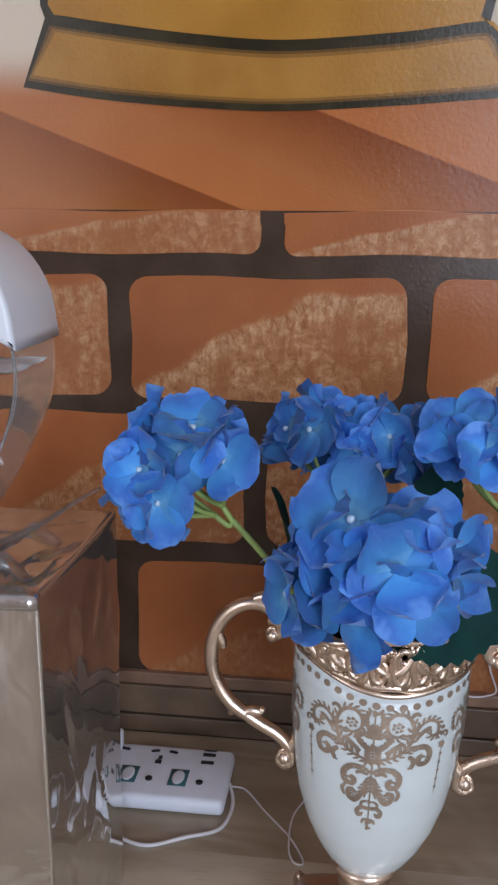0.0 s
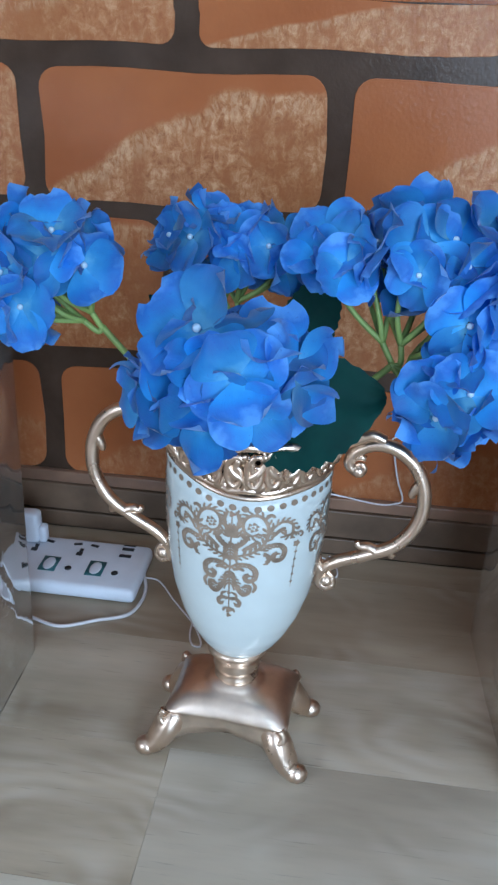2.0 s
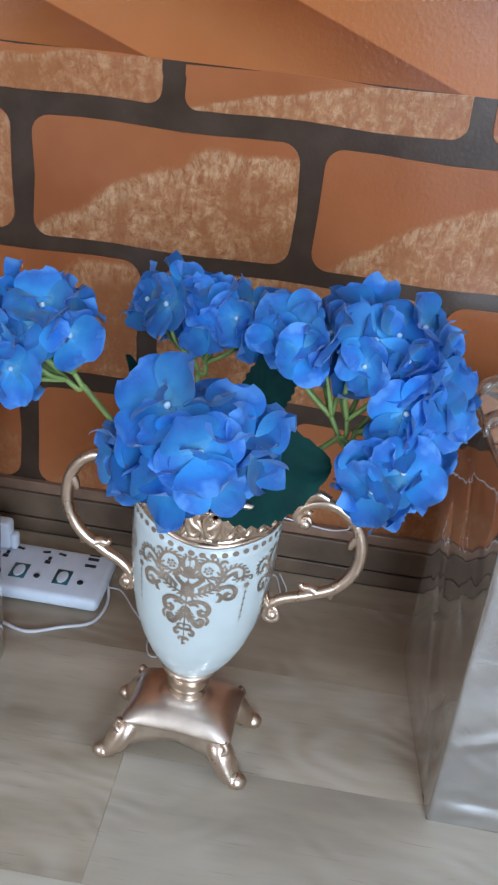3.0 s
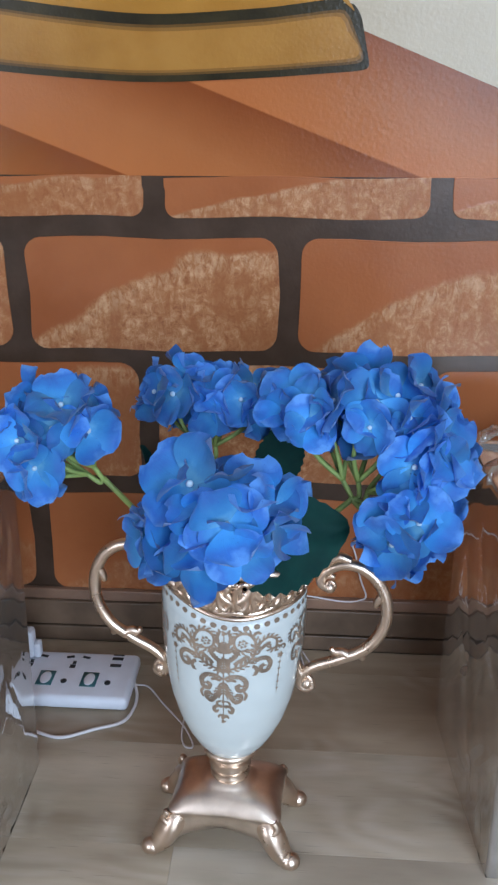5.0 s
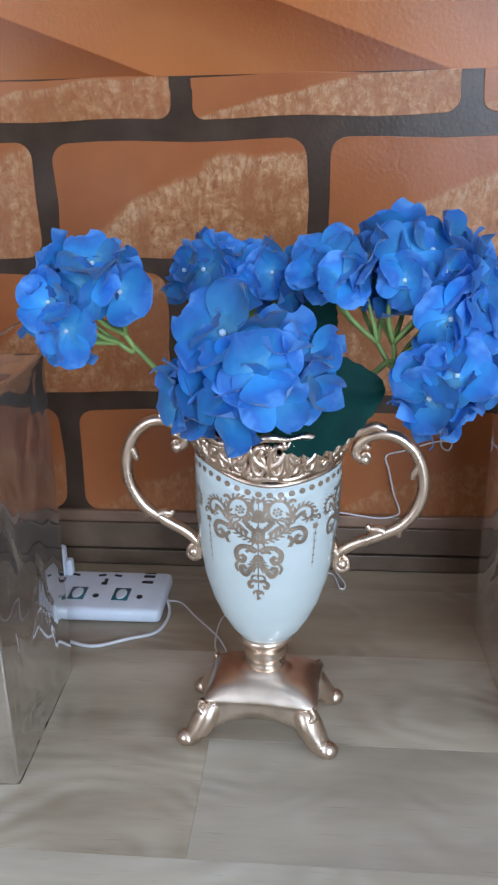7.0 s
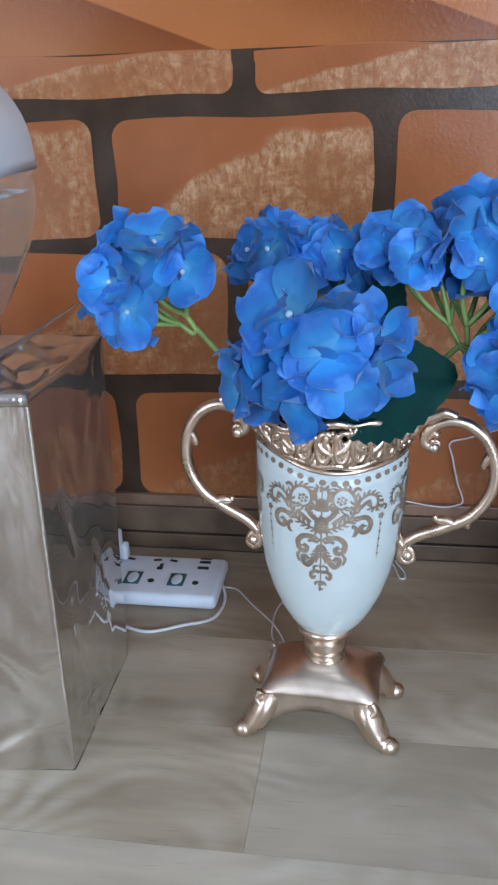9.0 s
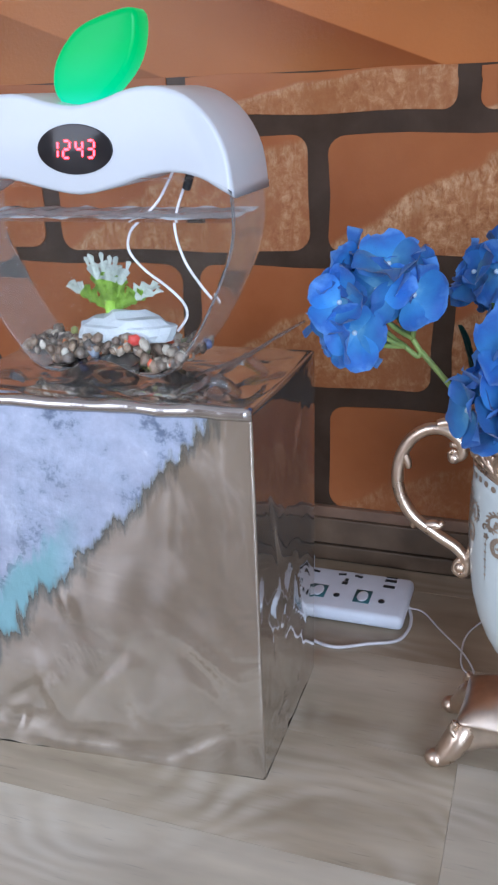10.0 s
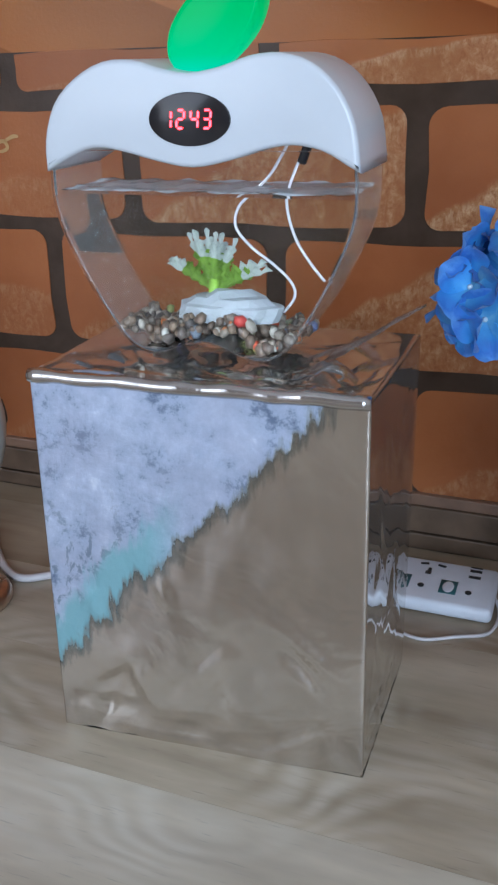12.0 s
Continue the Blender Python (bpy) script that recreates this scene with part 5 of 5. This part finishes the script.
def water_plant():
    p = thing("plastic_plant", (TX + 0.010, TY0 + 0.036, 0.3345), "green plastic water plant with white tips on a white rock", "plant")
    bm = bmesh.new()
    bmesh.ops.create_icosphere(bm, subdivisions=3, radius=1.0)
    rnd = random.Random(2)
    for v in bm.verts:
        d = v.co.copy()
        v.co = Vector((d.x * 0.041, d.y * 0.019, max(-0.4, d.z) * 0.0165)) * (1 + 0.16 * noise.noise(d * 2.1))
        v.co.z = round(v.co.z / 0.006) * 0.0035 + v.co.z * 0.4
    part("rock", bm, ROCK, p, "rough white rock foot", shade=False)
    for k in range(33):
        # an upright middle tuft with a spray to either side
        if k % 3 == 0:
            a, lean = math.pi * (k // 3 % 2) + rnd.uniform(-0.7, 0.7), rnd.uniform(0.85, 1.25)
            ln = rnd.uniform(0.040, 0.054)
        else:
            a, lean = 2 * math.pi * k / 33 + rnd.uniform(-0.2, 0.2), rnd.uniform(0.03, 0.55)
            ln = rnd.uniform(0.032, 0.050)
        d = Vector((math.cos(a) * math.sin(lean), 0.4 * math.sin(a) * math.sin(lean), math.cos(lean)))
        side = d.cross(Vector((0, 1, 0.2))).normalized()
        bm = bmesh.new()
        rows = []
        for i in range(13):
            t = i / 12
            c = Vector((-0.012, 0, 0.014)) + d * ln * t + Vector((0, 0, (0.010 * t - 0.010 * t * t) * lean))
            w = 0.0046 * math.sin(math.pi * (0.1 + 0.85 * t)) * (1.3 if i % 2 else 0.4)
            rows.append([bm.verts.new(c - side * w + Vector((0, 0, 0.002 * (i % 2)))), bm.verts.new(c), bm.verts.new(c + side * w + Vector((0, 0, 0.002 * (i % 2))))])
        for i, (r, s) in enumerate(zip(rows, rows[1:])):
            for j in (0, 1):
                f = bm.faces.new((r[j], r[j + 1], s[j + 1], s[j]))
                f.material_index = 1 if i > 7 else 0
        bmesh.ops.solidify(bm, geom=bm.faces[:], thickness=0.0006)
        part("frond", bm, [PLANT_GREEN, PLANT_WHITE], p)
    bm = bmesh.new()
    tube(bm, [(-0.012, 0, 0.005), (-0.012, 0, 0.024)], 0.0045, 8)
    part("stalk", bm, PLANT_GREEN, p)


water_plant()


# ---- the socket strip and its cords ----
def socket_strip():
    s = thing("socket_strip", (-0.145, 0.663, 0), "white socket strip with two switches and USB ports on the floor", "socket strip")
    ox, oy = -0.145, 0.663
    bm = bmesh.new()
    box(bm, -0.243 - ox, -0.041 - ox, 0.626 - oy, 0.706 - oy, 0.001, 0.017, 0.006, 3)
    part("housing", bm, STRIP_WHITE, s, "white plastic housing")
    top = 0.0171
    for hx in (-0.114, -0.067, -0.161, -0.208):
        x = hx - ox
        bm = bmesh.new()
        plate = [(x - 0.0202 - 0.0085, x - 0.0202 + 0.0085)]
        box(bm, plate[0][0], plate[0][1], 0.644 - oy, 0.668 - oy, top, top + 0.0008, 0.0003, 1)
        sw = part("switch", bm, TEAL, s, "dark-rimmed rocker switch")
        bm = bmesh.new()
        loft(bm, [[Vector((x - 0.0202 + 0.0058 * f * math.cos(2 * math.pi * k / 20), 0.656 - oy + 0.0104 * f * math.sin(2 * math.pi * k / 20), top + z)) for k in range(20)] for z, f in ((0.0006, 1), (0.0011, 0.96), (0.0014, 0.7))])
        part("rocker", bm, STRIP_WHITE, sw)
        bm = bmesh.new()
        loft(bm, [[Vector((x + 0.0033 * math.cos(2 * math.pi * k / 16), 0.652 - oy + 0.0036 * math.sin(2 * math.pi * k / 16), top + z)) for k in range(16)] for z in (0.0, 0.0006)])
        part("hole", bm, SLOT, s)
        if hx == -0.067:
            for dy, dz in ((0.694, 0.0022), (0.682, 0.0022), (0.7005, 0.0007)):
                bm = bmesh.new()
                box(bm, x - 0.0035, x + 0.0085, dy - dz - oy, dy + dz - oy, top - 0.0005, top + 0.0006)
                part("usb_port", bm, SLOT, s, shade=False)
        else:
            for dx, dy, w, h, turn in ((-0.003, 0.694, 0.0042, 0.0016, 14), (0.0147, 0.694, 0.0042, 0.0016, -14), (0.0038, 0.684, 0.0018, 0.0026, 0), (0.0032, 0.6775, 0.0030, 0.0026, 0)):
                bm = bmesh.new()
                box(bm, -w, w, -h, h, -0.0005, 0.0006)
                sl = part("slot", bm, SLOT, s, shade=False)
                sl.matrix_basis = pose(x + dx, dy - oy, top, 0, 0, turn)
    return s


socket_strip()


def adapter():
    a = thing("plug_adapter", (-0.166, 0.694, 0.0175), "white plug standing in the socket strip", "plug")
    bm = bmesh.new()
    box(bm, -0.010, 0.010, -0.008, 0.008, 0, 0.034, 0.004, 3)
    part("plug_body", bm, STRIP_WHITE, a)
    bm = bmesh.new()
    box(bm, 0.009, 0.017, -0.006, 0.006, 0, 0.019, 0.003, 2)
    part("plug_shoulder", bm, STRIP_WHITE, a)


adapter()


def cord(name, pts, r, label, mt):
    o = Vector(pts[0])
    bm = bmesh.new()
    tube(bm, spline([Vector(p) - o for p in pts], 8), r, 8)
    ob = tagged(part(name, bm, mt), label, "cable")
    ob.location = o
    return ob


cord("power_cord", [(-0.043, 0.672, 0.006), (-0.036, 0.652, 0.003), (-0.036, 0.630, 0.002), (-0.044, 0.610, 0.002), (-0.069, 0.598, 0.002), (-0.099, 0.584, 0.002), (-0.125, 0.590, 0.002), (-0.145, 0.598, 0.002), (-0.18, 0.602, 0.002)], 0.0017, "thin white cord lying on the floor beside the socket strip", CORD)
cord("wire", [(-0.040, 0.668, 0.004), (-0.026, 0.668, 0.0016), (-0.006, 0.642, 0.0012), (0.018, 0.612, 0.0012), (0.030, 0.590, 0.0012), (0.032, 0.580, 0.0012), (0.024, 0.582, 0.0012), (0.019, 0.602, 0.0012), (0.022, 0.645, 0.0012), (0.05, 0.69, 0.0012), (0.10, 0.72, 0.0012)], 0.0009, "thin white looped wire trailing over the floor", CORD)
cord("wire", [(0.10, 0.7465, 0.079), (0.143, 0.7465, 0.074), (0.182, 0.7465, 0.0685), (0.199, 0.7465, 0.071), (0.206, 0.7465, 0.077), (0.199, 0.7470, 0.098), (0.193, 0.7500, 0.124), (0.190, 0.7550, 0.139), (0.209, 0.7560, 0.145), (0.243, 0.7560, 0.156), (0.258, 0.7560, 0.1545), (0.255, 0.7550, 0.1465), (0.2475, 0.7560, 0.152), (0.2465, 0.7560, 0.175)], 0.0009, "thin white wire looped along the mural wall", CORD)
cord("wire", [(0.120, 0.7440, 0.0012), (0.134, 0.7380, 0.0012), (0.1395, 0.7200, 0.0012), (0.1425, 0.7085, 0.0012), (0.1475, 0.7090, 0.0012), (0.1475, 0.7200, 0.0012), (0.1420, 0.7340, 0.0012), (0.138, 0.7440, 0.0012)], 0.0009, "small loop of thin white wire on the floor by the skirting", CORD)
cord("lamp_cord", [(-0.70, 0.66, 0.005), (-0.625, 0.635, 0.005), (-0.585, 0.592, 0.005), (-0.552, 0.562, 0.005), (-0.525, 0.550, 0.005), (-0.50, 0.562, 0.005), (-0.46, 0.60, 0.005), (-0.42, 0.63, 0.005)], 0.0044, "thick white cord curving over the floor behind the carton", CORD)


# ---- the mural's shapes ----
def mural():
    def shape(name, outline, y, depth, mt, label):
        bm = bmesh.new()
        slab(bm, outline, y, depth)
        return part(name, bm, mt, wall, label, shade=False)
    a = WALL_Y - 0.0003
    shape("mural_field", [(X0, 0.5215), (X1, 0.5215), (X1, HIGH), (X0, HIGH)], a, 0.0007, FIELD, "plain orange field of the mural")
    shape("mural_patch", [(0.160, 0.6515), (0.170, 0.6475), (0.60, 0.482 + 0.0), (0.60, 0.9), (0.10, 0.9), (0.10, 0.675)], a - 0.0008, 0.0004, PALE, "pale painted patch of the mural")
    low = [(-0.236, 0.627), (-0.158, 0.6155), (-0.059, 0.6075), (0.0, 0.6060), (0.085, 0.6095), (0.140, 0.613), (0.172, 0.6155), (0.1795, 0.619), (0.179, 0.626)]
    mid = [(0.172, 0.650), (0.167, 0.659), (0.158, 0.6625), (0.120, 0.6585), (0.083, 0.6550), (-0.011, 0.6510), (-0.093, 0.6575), (-0.166, 0.6670), (-0.214, 0.6745)]

    def curve(pts):
        return [(p.x, p.y) for p in spline([(x, z, 0) for x, z in pts], 6)]
    band = curve(low) + curve(mid)
    cx, cz = -0.028, 0.638
    shape("bell_outline", [(cx + (x - cx) * 1.008, z - 0.0025 if i < len(band) / 2 else z + 0.0045) for i, (x, z) in enumerate(band)], a - 0.0013, 0.0004, OUTLINE, "dark painted outline")
    for name, mt, sx, up, down, lift in (("bell_shade", GOLD_DARK, 0.985, 0.0030, 0.0006, 0.0017), ("bell_shade", GOLD_MID, 0.975, 0.0050, 0.0030, 0.0021), ("bell_band", GOLD_PALE, 0.962, 0.0072, 0.0060, 0.0025)):
        inner = curve([(x * sx - 0.001, z + up) for x, z in low]) + curve([(x * (sx - 0.008) - 0.002, z - down) for x, z in mid])
        shape(name, inner, a - lift, 0.0004, mt, "ochre painted band shading into a dark outline")
    top = curve([(x, z + 0.003) for x, z in reversed(mid)])
    shape("bell_outline", [(-0.219, 0.69), (-0.214, 0.676)] + top[1:-1] + [(0.157, 0.666), (0.162, 0.69), (0.150, 0.86), (-0.206, 0.86)], a - 0.0013, 0.0003, OUTLINE, "dark painted outline")
    shape("bell_body", [(-0.212, 0.69), (-0.207, 0.682)] + [(x * 0.975, z + 0.0052) for x, z in top[2:-2]] + [(0.150, 0.674), (0.154, 0.69), (0.143, 0.858), (-0.199, 0.858)], a - 0.0019, 0.0004, GOLD_PAINT, "ochre painted bell shape")
    # small ochre painted curls
    for pts in ([(-0.650, 0.412), (-0.638, 0.426), (-0.622, 0.432), (-0.617, 0.425), (-0.627, 0.421), (-0.634, 0.428)], [(-0.620, 0.432), (-0.608, 0.437), (-0.601, 0.437)]):
        line = spline([(x, z, 0) for x, z in pts], 6)
        bm = bmesh.new()
        rows = []
        for i, p in enumerate(line):
            d = (line[min(i + 1, len(line) - 1)] - line[max(i - 1, 0)]).normalized()
            w = 0.0022 * math.sin(math.pi * (0.15 + 0.75 * i / len(line)))
            rows.append([bm.verts.new((p.x - k * d.y * w, WALL_Y - 0.0028, p.y + k * d.x * w)) for k in (-1, 1)])
        for r, s in zip(rows, rows[1:]):
            bm.faces.new((r[0], r[1], s[1], s[0]))
        part("mural_curl", bm, OCHRE, wall, "small ochre painted curl", shade=False)

    # painted bricks: row bottom, row top, joint centres; stone edge start, slope and strength
    rows = (
        (0.4835, 0.5212, (-0.882, -0.605, -0.305, -0.0175, 0.255, 0.535), ((-0.2, 0.2, 0.2), (-0.2, 0.3, 0.3), (0.05, 1.0, 0.7), (-0.25, 1.1, 0.85), (0.2, 0.9, 0.7))),
        (0.3505, 0.4635, (-1.01, -0.735, -0.4625, -0.158, 0.1145, 0.390, 0.66), ((-0.3, 0.4, 0.25), (-0.3, 0.4, 0.25), (-0.15, 1.0, 0.7), (0.06, 0.88, 0.95), (-0.02, 0.85, 0.85), (0.2, 0.6, 0.7))),
        (0.2075, 0.3355, (-0.85, -0.573, -0.300, -0.030, 0.250, 0.53), ((-0.3, 0.5, 0.3), (-0.2, 0.6, 0.35), (-0.1, 1.0, 0.7), (0.6, 0.7, 0.9), (-0.2, 0.6, 0.5))),
        (0.0660, 0.1870, (-0.98, -0.71, -0.437, -0.158, 0.118, 0.395, 0.67), ((-0.3, 0.4, 0.2), (-0.3, 0.4, 0.2), (-0.1, 0.5, 0.35), (-0.35, 0.55, 0.4), (-0.4, 0.5, 0.4), (-0.3, 0.5, 0.4))),
    )
    for r, (z0, z1, joints, looks) in enumerate(rows):
        for k, (j0, j1) in enumerate(zip(joints, joints[1:])):
            bm = bmesh.new()
            x0, x1 = j0 + 0.0105, j1 - 0.0105
            line = rounded(x0, x1, z0, z1, 0.0175 if r else 0.0125, 0.0013, 10 * r + k)
            if r == 0:
                line = [(x0 if x < x0 + 0.012 and z > z1 - 0.013 else x1 if x > x1 - 0.012 and z > z1 - 0.013 else x, z) for x, z in line]
            slab(bm, line, WALL_Y - 0.0003, 0.0011, 0.0005)
            ob = part("brick", bm, BRICK, wall, shade=False)
            ob.color = (*[c for c in looks[k]], 1)


mural()


def planks():
    """Vinyl planks laid along the wall, each 124 mm wide, with staggered ends and hairline joints."""
    rnd = random.Random(4)
    w = 0.124
    y = 0.337 - w * 26
    row = 0
    while y < 0.74:
        y1 = min(y + w, 0.7500)
        ends = [X0]
        x = {26: 0.032, 27: -0.42, 28: 0.42}.get(row, rnd.uniform(-0.6, 0.6)) - 1.2 * 4
        while x < X1 - 0.05:
            if x > X0 + 0.05:
                ends.append(x)
            x += 1.2
        ends.append(X1)
        for a, b in zip(ends, ends[1:]):
            if y1 < Y0:
                continue
            bm = bmesh.new()
            box(bm, a + 0.0001, b - 0.0001, max(y, Y0) + 0.0001, y1 - 0.0002, -0.004, 0.0, 0.00012, 1)
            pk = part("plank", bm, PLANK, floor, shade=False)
            # row tones paint light in: brown and dim by the wall, bright bluish in front
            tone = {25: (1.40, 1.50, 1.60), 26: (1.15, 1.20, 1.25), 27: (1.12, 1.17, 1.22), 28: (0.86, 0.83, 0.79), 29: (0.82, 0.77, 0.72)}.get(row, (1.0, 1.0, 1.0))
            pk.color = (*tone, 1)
        y += w
        row += 1


planks()
